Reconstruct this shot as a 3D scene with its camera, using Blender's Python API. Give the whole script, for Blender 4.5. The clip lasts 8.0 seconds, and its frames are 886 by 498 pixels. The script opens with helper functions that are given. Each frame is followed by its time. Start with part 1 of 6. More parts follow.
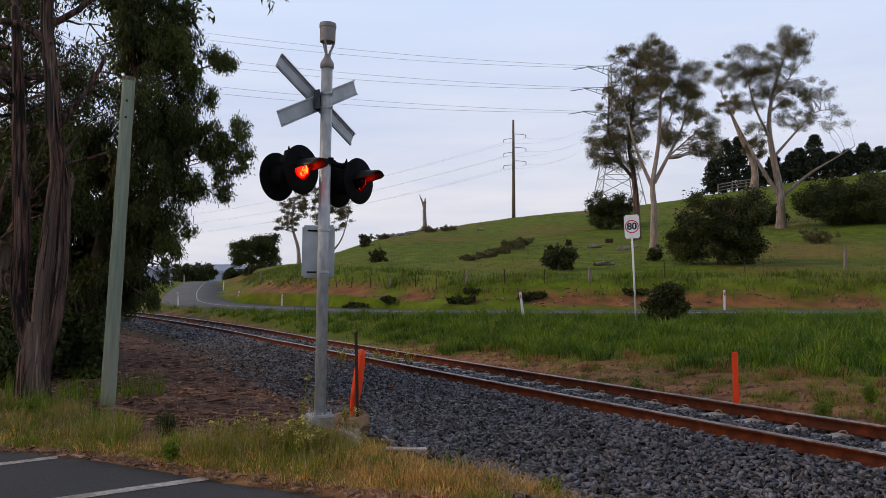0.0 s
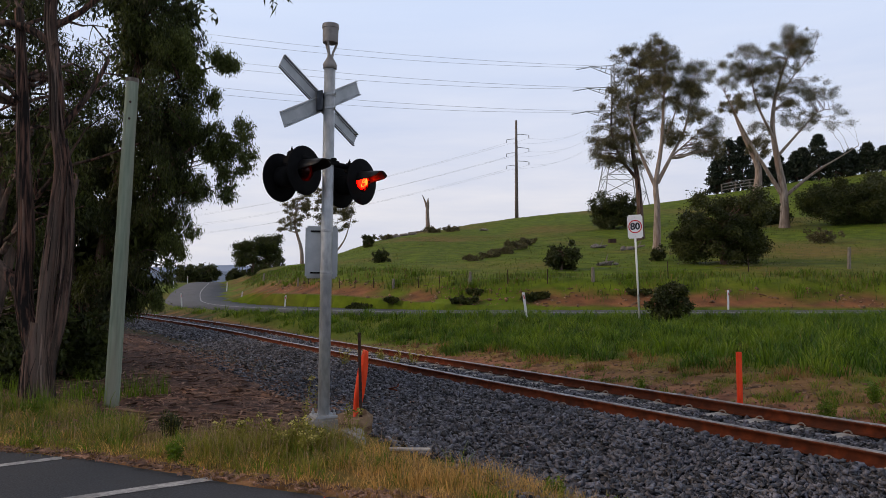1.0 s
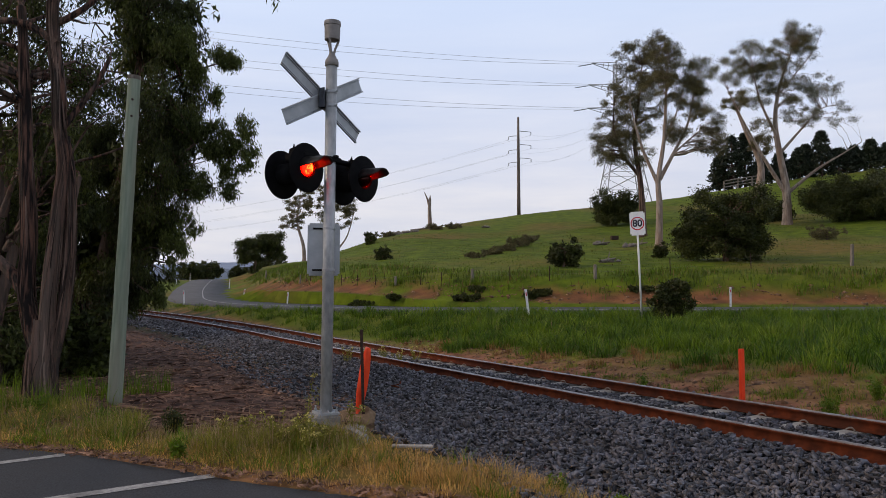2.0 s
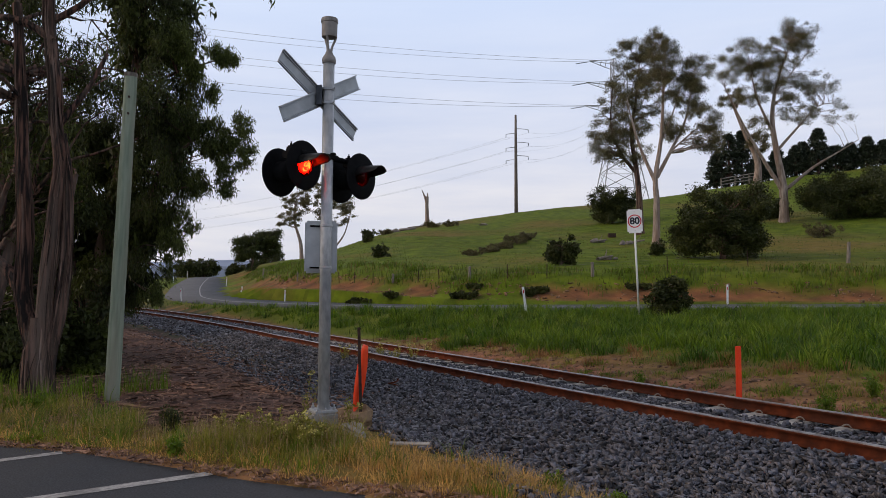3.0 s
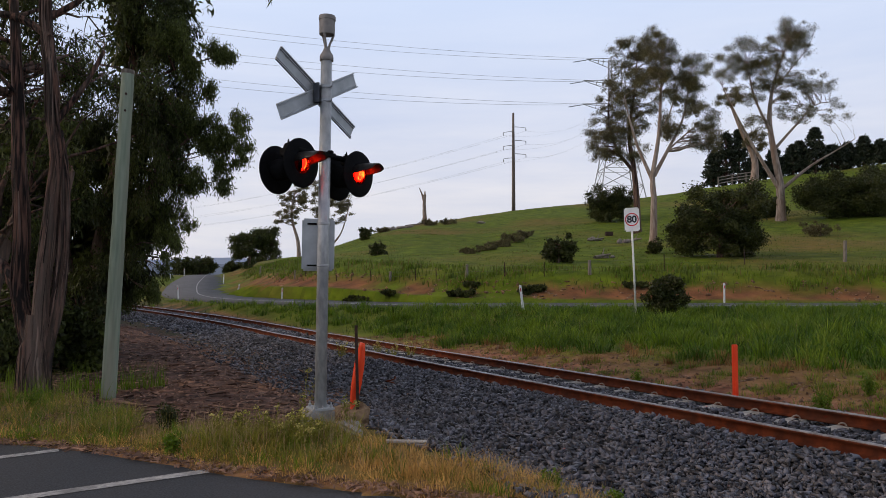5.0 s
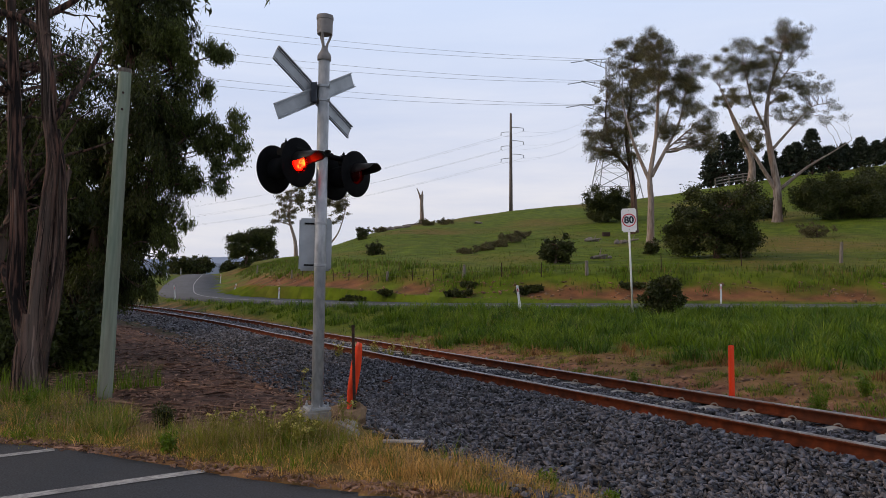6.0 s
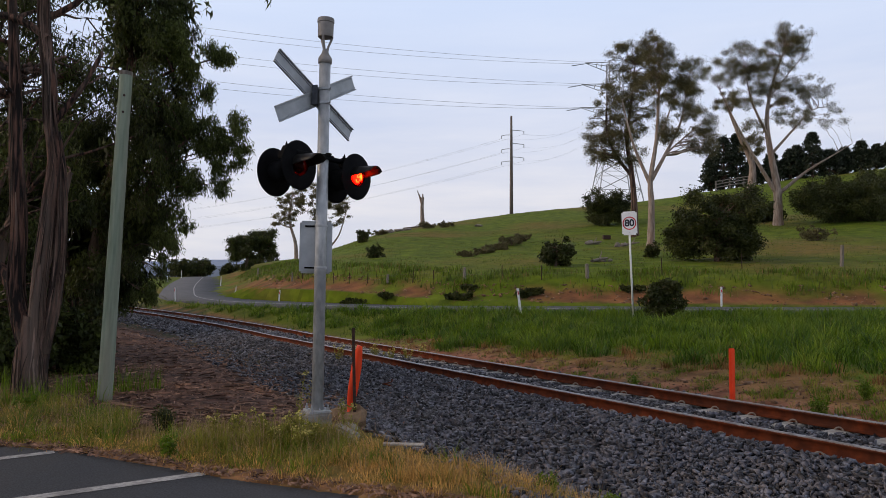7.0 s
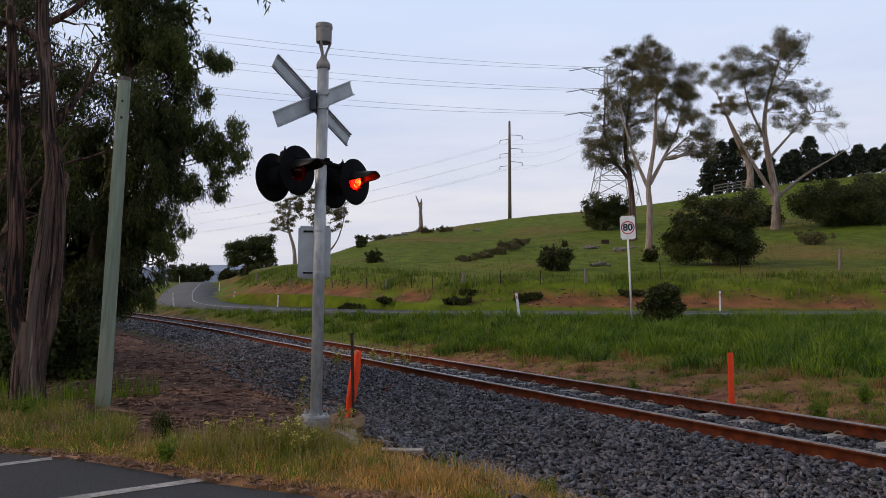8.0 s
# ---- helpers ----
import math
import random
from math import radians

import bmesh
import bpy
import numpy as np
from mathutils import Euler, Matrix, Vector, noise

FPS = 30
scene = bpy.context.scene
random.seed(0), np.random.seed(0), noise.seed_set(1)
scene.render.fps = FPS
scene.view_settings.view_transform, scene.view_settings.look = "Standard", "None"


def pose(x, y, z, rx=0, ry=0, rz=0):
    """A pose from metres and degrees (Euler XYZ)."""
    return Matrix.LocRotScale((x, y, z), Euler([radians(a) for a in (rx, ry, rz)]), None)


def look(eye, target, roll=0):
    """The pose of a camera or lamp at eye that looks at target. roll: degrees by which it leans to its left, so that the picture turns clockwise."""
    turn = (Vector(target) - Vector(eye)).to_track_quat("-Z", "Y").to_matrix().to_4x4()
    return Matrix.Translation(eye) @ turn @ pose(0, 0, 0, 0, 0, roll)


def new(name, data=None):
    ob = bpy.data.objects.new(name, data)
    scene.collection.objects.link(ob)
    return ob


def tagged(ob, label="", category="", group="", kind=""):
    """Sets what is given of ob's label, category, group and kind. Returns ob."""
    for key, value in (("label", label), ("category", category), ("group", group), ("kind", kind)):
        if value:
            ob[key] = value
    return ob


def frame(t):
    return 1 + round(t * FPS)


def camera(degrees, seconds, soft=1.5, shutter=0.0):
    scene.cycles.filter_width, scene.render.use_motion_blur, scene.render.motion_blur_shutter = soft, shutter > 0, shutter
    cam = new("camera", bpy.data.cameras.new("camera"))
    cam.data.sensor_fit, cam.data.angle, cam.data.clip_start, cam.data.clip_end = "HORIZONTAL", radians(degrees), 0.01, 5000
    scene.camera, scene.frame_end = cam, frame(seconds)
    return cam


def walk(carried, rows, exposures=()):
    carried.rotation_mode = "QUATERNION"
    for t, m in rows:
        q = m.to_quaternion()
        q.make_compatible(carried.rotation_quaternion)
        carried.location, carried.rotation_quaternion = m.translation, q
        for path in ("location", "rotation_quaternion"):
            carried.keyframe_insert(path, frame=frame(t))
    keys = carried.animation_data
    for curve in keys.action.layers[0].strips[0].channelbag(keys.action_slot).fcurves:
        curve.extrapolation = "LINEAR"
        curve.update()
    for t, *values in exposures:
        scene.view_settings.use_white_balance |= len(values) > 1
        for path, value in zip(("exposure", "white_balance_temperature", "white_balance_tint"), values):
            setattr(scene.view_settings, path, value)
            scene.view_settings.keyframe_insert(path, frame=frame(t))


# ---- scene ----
# ---- camera and its path: held almost still ----
cam = camera(64, 8.0, soft=0.6)
walk(cam, [
    (0.0, pose(0, 0, 1.65, 92.5556, 0, 0)),
    (0.5, pose(0, 0, 1.65, 92.5546, 0.0007, 0.0032)),
    (1.0, pose(0, 0, 1.65, 92.5871, 0.0938, 0.2524)),
    (1.5, pose(0, 0, 1.65, 92.4446, 0.1325, 0.4856)),
    (3.0, pose(0, 0, 1.65, 92.1613, 0.1579, 0.2169)),
    (3.5, pose(0, 0, 1.65, 91.9410, 0.1351, 0.1422)),
    (4.0, pose(0, 0, 1.65, 91.9609, 0.1153, -0.0637)),
    (4.5, pose(0, 0, 1.65, 91.9869, 0.0939, 0.0664)),
    (6.0, pose(0, 0, 1.65, 92.0068, -0.1077, -0.2338)),
    (6.5, pose(0, 0, 1.65, 92.0310, -0.1696, -0.1958)),
    (7.0, pose(0, 0, 1.65, 92.2338, -0.1757, -0.2019)),
    (7.5, pose(0, 0, 1.65, 92.4992, -0.0651, -0.3036)),
    (8.0, pose(0, 0, 1.65, 92.6235, -0.0309, -0.3136)),
])
scene.view_settings.exposure = 0.0

# ---- world: late, thinly overcast sky; a weak wide sun low on the west side ----
world = bpy.data.worlds.new("evening_sky")
scene.world = world
world.use_nodes = True
wn = world.node_tree
wn.nodes.clear()
w_out = wn.nodes.new("ShaderNodeOutputWorld")
w_bg = wn.nodes.new("ShaderNodeBackground")
w_sky = wn.nodes.new("ShaderNodeTexSky")
w_sky.sky_type, w_sky.sun_disc = "NISHITA", False
w_sky.sun_elevation, w_sky.sun_rotation = radians(29), radians(-92)
w_mul = wn.nodes.new("ShaderNodeVectorMath")
w_mul.operation = "SCALE"
w_mul.inputs["Scale"].default_value = 0.11
w_tc = wn.nodes.new("ShaderNodeTexCoord")
w_sep = wn.nodes.new("ShaderNodeSeparateXYZ")
w_map = wn.nodes.new("ShaderNodeMapping")
w_map.inputs["Scale"].default_value = (1.3, 1.3, 9.0)
w_map.inputs["Rotation"].default_value = (0.0, radians(7), 0.0)
w_noise = wn.nodes.new("ShaderNodeTexNoise")
w_noise.inputs["Scale"].default_value, w_noise.inputs["Detail"].default_value = 1.7, 7.0
w_noise.inputs["Roughness"].default_value = 0.55
w_ramp = wn.nodes.new("ShaderNodeValToRGB")          # cloud veil: lavender grey to pale cream
w_ramp.color_ramp.elements[0].position, w_ramp.color_ramp.elements[0].color = 0.36, (0.57, 0.60, 0.74, 1)
w_ramp.color_ramp.elements[1].position, w_ramp.color_ramp.elements[1].color = 0.66, (0.78, 0.76, 0.81, 1)
w_grad = wn.nodes.new("ShaderNodeValToRGB")          # bluer overhead
w_grad.color_ramp.elements[0].position, w_grad.color_ramp.elements[0].color = 0.10, (0, 0, 0, 1)
w_grad.color_ramp.elements[1].position, w_grad.color_ramp.elements[1].color = 0.42, (1, 1, 1, 1)
w_high = wn.nodes.new("ShaderNodeMix")
w_high.data_type = "RGBA"
w_top = wn.nodes.new("ShaderNodeValToRGB")           # dusk: the sky dims towards the zenith
w_top.color_ramp.elements[0].position, w_top.color_ramp.elements[0].color = 0.36, (0.66, 0.77, 1.0, 1)
w_top.color_ramp.elements[1].position, w_top.color_ramp.elements[1].color = 0.80, (0.30, 0.29, 0.31, 1)
w_mix = wn.nodes.new("ShaderNodeMix")
w_mix.data_type = "RGBA"
w_mix.inputs[0].default_value = 0.90
wl = wn.links.new
wl(w_tc.outputs["Generated"], w_map.inputs["Vector"])
wl(w_map.outputs["Vector"], w_noise.inputs["Vector"])
wl(w_noise.outputs["Fac"], w_ramp.inputs["Fac"])
wl(w_tc.outputs["Generated"], w_sep.inputs[0])
wl(w_sep.outputs["Z"], w_grad.inputs["Fac"])
wl(w_sep.outputs["Z"], w_top.inputs["Fac"])
wl(w_top.outputs["Color"], w_high.inputs[7])
wl(w_grad.outputs["Color"], w_high.inputs[0])
wl(w_ramp.outputs["Color"], w_high.inputs[6])
wl(w_sky.outputs["Color"], w_mul.inputs[0])
wl(w_mul.outputs["Vector"], w_mix.inputs[6])
wl(w_high.outputs[2], w_mix.inputs[7])
wl(w_mix.outputs[2], w_bg.inputs["Color"])
w_bg.inputs["Strength"].default_value = 1.085
wl(w_bg.outputs["Background"], w_out.inputs["Surface"])

sun = new("sun", bpy.data.lights.new("sun", "SUN"))
sun.data.energy, sun.data.angle, sun.data.color = 1.6, radians(18), (1.0, 0.74, 0.50)
sun.matrix_world = look((-11.5, -0.5, 6.5), (0, 0, 0))


# ---- materials ----
def material(name, a, b, scale=8.0, rough=0.8, metal=0.0, bump=0.3, bump_scale=None, stretch=(1, 1, 1), c=None, big=0.6,
             island=0.0, spec=0.4, detail=6.0, per_object=0.0, low=0.35, high=0.65):
    """Two-scale noise between the colours a and b, patches of c, and a fine relief."""
    m = bpy.data.materials.new(name)
    m.use_nodes = True
    nt = m.node_tree
    bsdf = nt.nodes["Principled BSDF"]
    link = nt.links.new
    tc = nt.nodes.new("ShaderNodeTexCoord")
    mp = nt.nodes.new("ShaderNodeMapping")
    mp.inputs["Scale"].default_value = stretch
    link(tc.outputs["Object"], mp.inputs["Vector"])
    n1 = nt.nodes.new("ShaderNodeTexNoise")
    n1.inputs["Scale"].default_value, n1.inputs["Detail"].default_value = scale, detail
    link(mp.outputs["Vector"], n1.inputs["Vector"])
    r1 = nt.nodes.new("ShaderNodeValToRGB")
    r1.color_ramp.elements[0].position, r1.color_ramp.elements[0].color = low, (*a, 1)
    r1.color_ramp.elements[1].position, r1.color_ramp.elements[1].color = high, (*b, 1)
    link(n1.outputs["Fac"], r1.inputs["Fac"])
    col = r1.outputs["Color"]
    if c is not None:
        n2 = nt.nodes.new("ShaderNodeTexNoise")
        n2.inputs["Scale"].default_value, n2.inputs["Detail"].default_value = scale * 0.17, 4.0
        link(mp.outputs["Vector"], n2.inputs["Vector"])
        r2 = nt.nodes.new("ShaderNodeValToRGB")
        r2.color_ramp.elements[0].position, r2.color_ramp.elements[1].position = 0.45, 0.65
        link(n2.outputs["Fac"], r2.inputs["Fac"])
        mx = nt.nodes.new("ShaderNodeMix")
        mx.data_type = "RGBA"
        sc = nt.nodes.new("ShaderNodeMath")
        sc.operation = "MULTIPLY"
        sc.inputs[1].default_value = big
        link(r2.outputs["Color"], sc.inputs[0])
        link(sc.outputs[0], mx.inputs[0])
        link(col, mx.inputs[6])
        mx.inputs[7].default_value = (*c, 1)
        col = mx.outputs[2]
    if island or per_object:
        src = nt.nodes.new("ShaderNodeNewGeometry") if island else nt.nodes.new("ShaderNodeObjectInfo")
        amount = island or per_object
        rg = nt.nodes.new("ShaderNodeMapRange")
        rg.inputs["To Min"].default_value, rg.inputs["To Max"].default_value = 1 - amount, 1 + amount
        link(src.outputs["Random Per Island" if island else "Random"], rg.inputs["Value"])
        vm = nt.nodes.new("ShaderNodeVectorMath")
        vm.operation = "SCALE"
        link(col, vm.inputs[0])
        link(rg.outputs["Result"], vm.inputs["Scale"])
        col = vm.outputs["Vector"]
    link(col, bsdf.inputs["Base Color"])
    bsdf.inputs["Roughness"].default_value, bsdf.inputs["Metallic"].default_value = rough, metal
    bsdf.inputs["Specular IOR Level"].default_value = spec
    if bump:
        n3 = nt.nodes.new("ShaderNodeTexNoise")
        n3.inputs["Scale"].default_value, n3.inputs["Detail"].default_value = bump_scale or scale * 3, 5.0
        link(mp.outputs["Vector"], n3.inputs["Vector"])
        bp = nt.nodes.new("ShaderNodeBump")
        bp.inputs["Strength"].default_value, bp.inputs["Distance"].default_value = bump, 0.02
        link(n3.outputs["Fac"], bp.inputs["Height"])
        link(bp.outputs["Normal"], bsdf.inputs["Normal"])
    return m


def glow(name, color, strength):
    m = bpy.data.materials.new(name)
    m.use_nodes = True
    b = m.node_tree.nodes["Principled BSDF"]
    b.inputs["Base Color"].default_value = (*color, 1)
    b.inputs["Emission Color"].default_value = (*color, 1)
    b.inputs["Emission Strength"].default_value = strength
    return m


def red_glass():
    m = bpy.data.materials.new("red_lens_glass")
    m.use_nodes = True
    nt = m.node_tree
    nt.nodes.clear()
    out = nt.nodes.new("ShaderNodeOutputMaterial")
    tr = nt.nodes.new("ShaderNodeBsdfTransparent")
    tr.inputs["Color"].default_value = (0.95, 0.16, 0.09, 1)
    gl = nt.nodes.new("ShaderNodeBsdfGlossy")
    gl.inputs["Roughness"].default_value = 0.12
    gl.inputs["Color"].default_value = (0.5, 0.3, 0.3, 1)
    mx = nt.nodes.new("ShaderNodeMixShader")
    mx.inputs[0].default_value = 0.05
    nt.links.new(tr.outputs[0], mx.inputs[1])
    nt.links.new(gl.outputs[0], mx.inputs[2])
    nt.links.new(mx.outputs[0], out.inputs["Surface"])
    return m


def leaf_material(name, a, b, island=0.45, lucent=0.25):
    m = material(name, a, b, scale=0.9, rough=0.55, bump=0, island=island, spec=0.35, low=0.3, high=0.7)
    nt = m.node_tree
    bsdf = nt.nodes["Principled BSDF"]
    tl = nt.nodes.new("ShaderNodeBsdfTranslucent")
    mx = nt.nodes.new("ShaderNodeMixShader")
    mx.inputs[0].default_value = lucent
    src = bsdf.inputs["Base Color"].links[0].from_socket
    nt.links.new(src, tl.inputs["Color"])
    out = nt.nodes["Material Output"]
    nt.links.new(bsdf.outputs[0], mx.inputs[1])
    nt.links.new(tl.outputs[0], mx.inputs[2])
    nt.links.new(mx.outputs[0], out.inputs["Surface"])
    return m


def ground_material():
    """Grass land, with bare earth, ballast and bark litter where the plan's zones say so."""
    m = bpy.data.materials.new("ground_soil_and_turf")
    m.use_nodes = True
    nt = m.node_tree
    link = nt.links.new
    bsdf = nt.nodes["Principled BSDF"]
    bsdf.inputs["Roughness"].default_value = 0.95
    bsdf.inputs["Specular IOR Level"].default_value = 0.15
    tc = nt.nodes.new("ShaderNodeTexCoord")

    def noise_ramp(scale, p0, c0, p1, c1, detail=6.0, stretch=None):
        n = nt.nodes.new("ShaderNodeTexNoise")
        n.inputs["Scale"].default_value, n.inputs["Detail"].default_value = scale, detail
        if stretch:
            mp = nt.nodes.new("ShaderNodeMapping")
            mp.inputs["Scale"].default_value = stretch
            link(tc.outputs["Object"], mp.inputs["Vector"])
            link(mp.outputs["Vector"], n.inputs["Vector"])
        else:
            link(tc.outputs["Object"], n.inputs["Vector"])
        r = nt.nodes.new("ShaderNodeValToRGB")
        r.color_ramp.elements[0].position, r.color_ramp.elements[0].color = p0, (*c0, 1)
        r.color_ramp.elements[1].position, r.color_ramp.elements[1].color = p1, (*c1, 1)
        link(n.outputs["Fac"], r.inputs["Fac"])
        return r.outputs["Color"], n.outputs["Fac"]

    def mix(fac, a, b):
        x = nt.nodes.new("ShaderNodeMix")
        x.data_type = "RGBA"
        link(fac, x.inputs[0])
        link(a, x.inputs[6])
        link(b, x.inputs[7])
        return x.outputs[2]

    lush, _ = noise_ramp(0.8, 0.3, (0.044, 0.076, 0.003), 0.7, (0.130, 0.176, 0.009), 10)
    dry, _ = noise_ramp(1.6, 0.3, (0.11, 0.09, 0.018), 0.7, (0.175, 0.13, 0.034), 8)
    patch, _ = noise_ramp(0.055, 0.50, (0, 0, 0), 0.66, (1, 1, 1), 7)
    turf = mix(patch, lush, dry)
    dark, _ = noise_ramp(0.5, 0.55, (0, 0, 0), 0.75, (0.55, 0.55, 0.55), 9, (1.0, 2.2, 1.0))
    scrub, _ = noise_ramp(3.0, 0.3, (0.035, 0.055, 0.012), 0.7, (0.08, 0.085, 0.03))
    turf = mix(dark, turf, scrub)
    earth, _ = noise_ramp(2.2, 0.3, (0.120, 0.048, 0.028), 0.72, (0.40, 0.185, 0.105), 12)
    # low tone darkened to stand in for shade in the gaps between stones
    stone, _ = noise_ramp(22.0, 0.38, (0.010, 0.010, 0.012), 0.68, (0.075, 0.074, 0.082), 6)
    litter, _ = noise_ramp(5.5, 0.34, (0.030, 0.019, 0.017), 0.68, (0.190, 0.105, 0.078), 12)
    red, _ = noise_ramp(0.9, 0.35, (0.12, 0.055, 0.028), 0.7, (0.27, 0.115, 0.05), 10)
    zone = nt.nodes.new("ShaderNodeAttribute")
    zone.attribute_name = "zone"
    sep = nt.nodes.new("ShaderNodeSeparateColor")
    link(zone.outputs["Color"], sep.inputs[0])
    zone2 = nt.nodes.new("ShaderNodeAttribute")
    zone2.attribute_name = "cut"
    col = mix(sep.outputs[0], turf, earth)
    col = mix(sep.outputs[2], col, litter)
    col = mix(sep.outputs[1], col, stone)
    col = mix(zone2.outputs["Fac"], col, red)
    link(col, bsdf.inputs["Base Color"])
    n3 = nt.nodes.new("ShaderNodeTexNoise")
    n3.inputs["Scale"].default_value, n3.inputs["Detail"].default_value = 9.0, 8.0
    link(tc.outputs["Object"], n3.inputs["Vector"])
    bp = nt.nodes.new("ShaderNodeBump")
    bp.inputs["Strength"].default_value, bp.inputs["Distance"].default_value = 0.7, 0.06
    link(n3.outputs["Fac"], bp.inputs["Height"])
    link(bp.outputs["Normal"], bsdf.inputs["Normal"])
    return m


M_GROUND = ground_material()
M_ASPHALT = material("asphalt", (0.038, 0.040, 0.046), (0.085, 0.087, 0.098), 60, 0.85, bump=0.5, bump_scale=160, c=(0.055, 0.055, 0.058), big=0.5)
M_FAR_ASPHALT = material("worn_asphalt", (0.055, 0.057, 0.065), (0.088, 0.090, 0.100), 3, 0.8, bump=0.2, c=(0.048, 0.049, 0.054))
M_PAINT = material("worn_white_road_paint", (0.22, 0.22, 0.23), (0.46, 0.46, 0.46), 22, 0.75, bump=0.3, c=(0.13, 0.13, 0.135), big=0.7)
M_GALV = material("galvanised_steel", (0.36, 0.375, 0.39), (0.56, 0.57, 0.58), 22, 0.34, 0.3, 0.15, stretch=(1, 1, 0.4), c=(0.27, 0.28, 0.29))
M_GALV_DULL = material("dull_aluminium_back", (0.36, 0.38, 0.40), (0.47, 0.49, 0.51), 6, 0.55, 0.35, 0.1, c=(0.33, 0.34, 0.36))
M_BLACK = material("black_painted_metal", (0.004, 0.004, 0.005), (0.008, 0.008, 0.009), 10, 0.75, 0.0, 0.15, c=(0.011, 0.011, 0.011), spec=0.07)
M_HOOD = material("worn_black_hood_enamel", (0.016, 0.015, 0.015), (0.030, 0.028, 0.027), 14, 0.4, 0.0, 0.1, c=(0.034, 0.031, 0.029), spec=0.2)
M_CAP = material("warm_grey_bell_plastic", (0.22, 0.20, 0.19), (0.30, 0.275, 0.26), 12, 0.6, 0.0, 0.1)
M_CONCRETE = material("weathered_concrete", (0.19, 0.18, 0.165), (0.36, 0.345, 0.32), 9, 0.9, 0, 0.5, c=(0.24, 0.22, 0.19))
M_RUST = material("rusted_rail_steel", (0.060, 0.013, 0.0045), (0.140, 0.031, 0.0095), 8, 0.85, 0.0, 0.3, c=(0.048, 0.019, 0.011), spec=0.15)
M_RAILTOP = material("worn_rail_head", (0.24, 0.22, 0.22), (0.42, 0.40, 0.40), 10, 0.38, 0.85, 0.05, c=(0.20, 0.14, 0.11))
M_ORANGE = material("orange_plastic", (0.86, 0.055, 0.008), (0.95, 0.08, 0.013), 6, 0.45, 0, 0.05, c=(0.72, 0.07, 0.02), big=0.4)
M_STEEL_DARK = material("dark_rusty_star_post", (0.03, 0.017, 0.014), (0.07, 0.035, 0.025), 20, 0.8, 0.2, 0.3)
M_POSTWOOD = material("green_grey_treated_pole", (0.17, 0.215, 0.155), (0.27, 0.31, 0.235), 7, 0.8, 0, 0.5, stretch=(3, 3, 0.25), c=(0.25, 0.22, 0.16))
M_BARK = material("shaggy_brown_bark", (0.009, 0.005, 0.004), (0.150, 0.074, 0.052), 9, 0.9, 0, 1.0, bump_scale=30, stretch=(2.4, 2.4, 0.12), c=(0.20, 0.145, 0.115), big=0.6, low=0.45, high=0.62)
M_BARK_PALE = material("smooth_pale_gum_bark", (0.16, 0.12, 0.095), (0.36, 0.295, 0.25), 3, 0.8, 0, 0.4, stretch=(2, 2, 0.35), c=(0.22, 0.13, 0.09), big=0.7)
M_OLDWOOD = material("grey_fence_timber", (0.12, 0.10, 0.085), (0.24, 0.21, 0.18), 7, 0.9, 0, 0.5, stretch=(3, 3, 0.4))
M_POLE = material("dark_brown_power_pole", (0.10, 0.08, 0.07), (0.17, 0.14, 0.12), 1.5, 0.9, 0, 0.2, stretch=(2, 2, 0.2))
M_WHITE = material("white_plastic", (0.72, 0.73, 0.74), (0.82, 0.82, 0.82), 5, 0.5, 0, 0.05, c=(0.62, 0.61, 0.58))
M_SIGN = material("white_sign_sheet", (0.74, 0.76, 0.80), (0.82, 0.83, 0.86), 3, 0.5, 0, 0)
M_SIGNRED = material("red_sign_ink", (0.45, 0.015, 0.03), (0.55, 0.02, 0.04), 3, 0.5, 0, 0)
M_SIGNBLACK = material("black_sign_ink", (0.012, 0.014, 0.03), (0.02, 0.022, 0.04), 3, 0.5, 0, 0)
M_CABLE = material("grey_power_cable", (0.42, 0.44, 0.50), (0.50, 0.52, 0.58), 1, 0.6, 0.1, 0)
M_LATTICE = material("galvanised_lattice", (0.30, 0.31, 0.34), (0.40, 0.41, 0.43), 1, 0.6, 0.4, 0)
M_STONE = material("dark_ballast_stone", (0.028, 0.029, 0.039), (0.122, 0.122, 0.145), 20, 0.45, 0, 0.15, c=(0.095, 0.078, 0.066), big=0.35, island=0.9, spec=0.3)
M_STONE1 = material("dark_ballast_stone_single", (0.028, 0.029, 0.039), (0.122, 0.122, 0.145), 20, 0.45, 0, 0.15, c=(0.095, 0.078, 0.066), big=0.35, per_object=0.9, spec=0.3)
M_ROCK = material("grey_field_rock", (0.13, 0.11, 0.10), (0.29, 0.26, 0.24), 4, 0.9, 0, 0.6, c=(0.12, 0.10, 0.09))
M_BARKBIT = material("fallen_bark_and_twigs", (0.09, 0.052, 0.038), (0.29, 0.165, 0.11), 9, 0.9, 0, 0.3, island=0.5)
M_BARKSTRIP = material("peeling_bark_ribbon", (0.022, 0.012, 0.010), (0.12, 0.068, 0.050), 9, 0.9, 0, 0.5, stretch=(2, 2, 0.3), c=(0.22, 0.17, 0.14), big=0.5, island=0.85)
# dark end deepened to stand for shade under and inside the left trees
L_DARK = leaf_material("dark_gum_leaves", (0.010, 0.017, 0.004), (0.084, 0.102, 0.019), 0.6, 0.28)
# lighter copy of the gum leaves; light on outer sprays is in its colour
L_SPRAY = leaf_material("lit_gum_leaves", (0.040, 0.058, 0.012), (0.130, 0.155, 0.035), 0.5, 0.4)
L_GUM = leaf_material("olive_gum_leaves", (0.075, 0.070, 0.030), (0.17, 0.145, 0.062))
L_BUSH = leaf_material("deep_green_bush_leaves", (0.020, 0.029, 0.006), (0.070, 0.078, 0.015), 0.45)
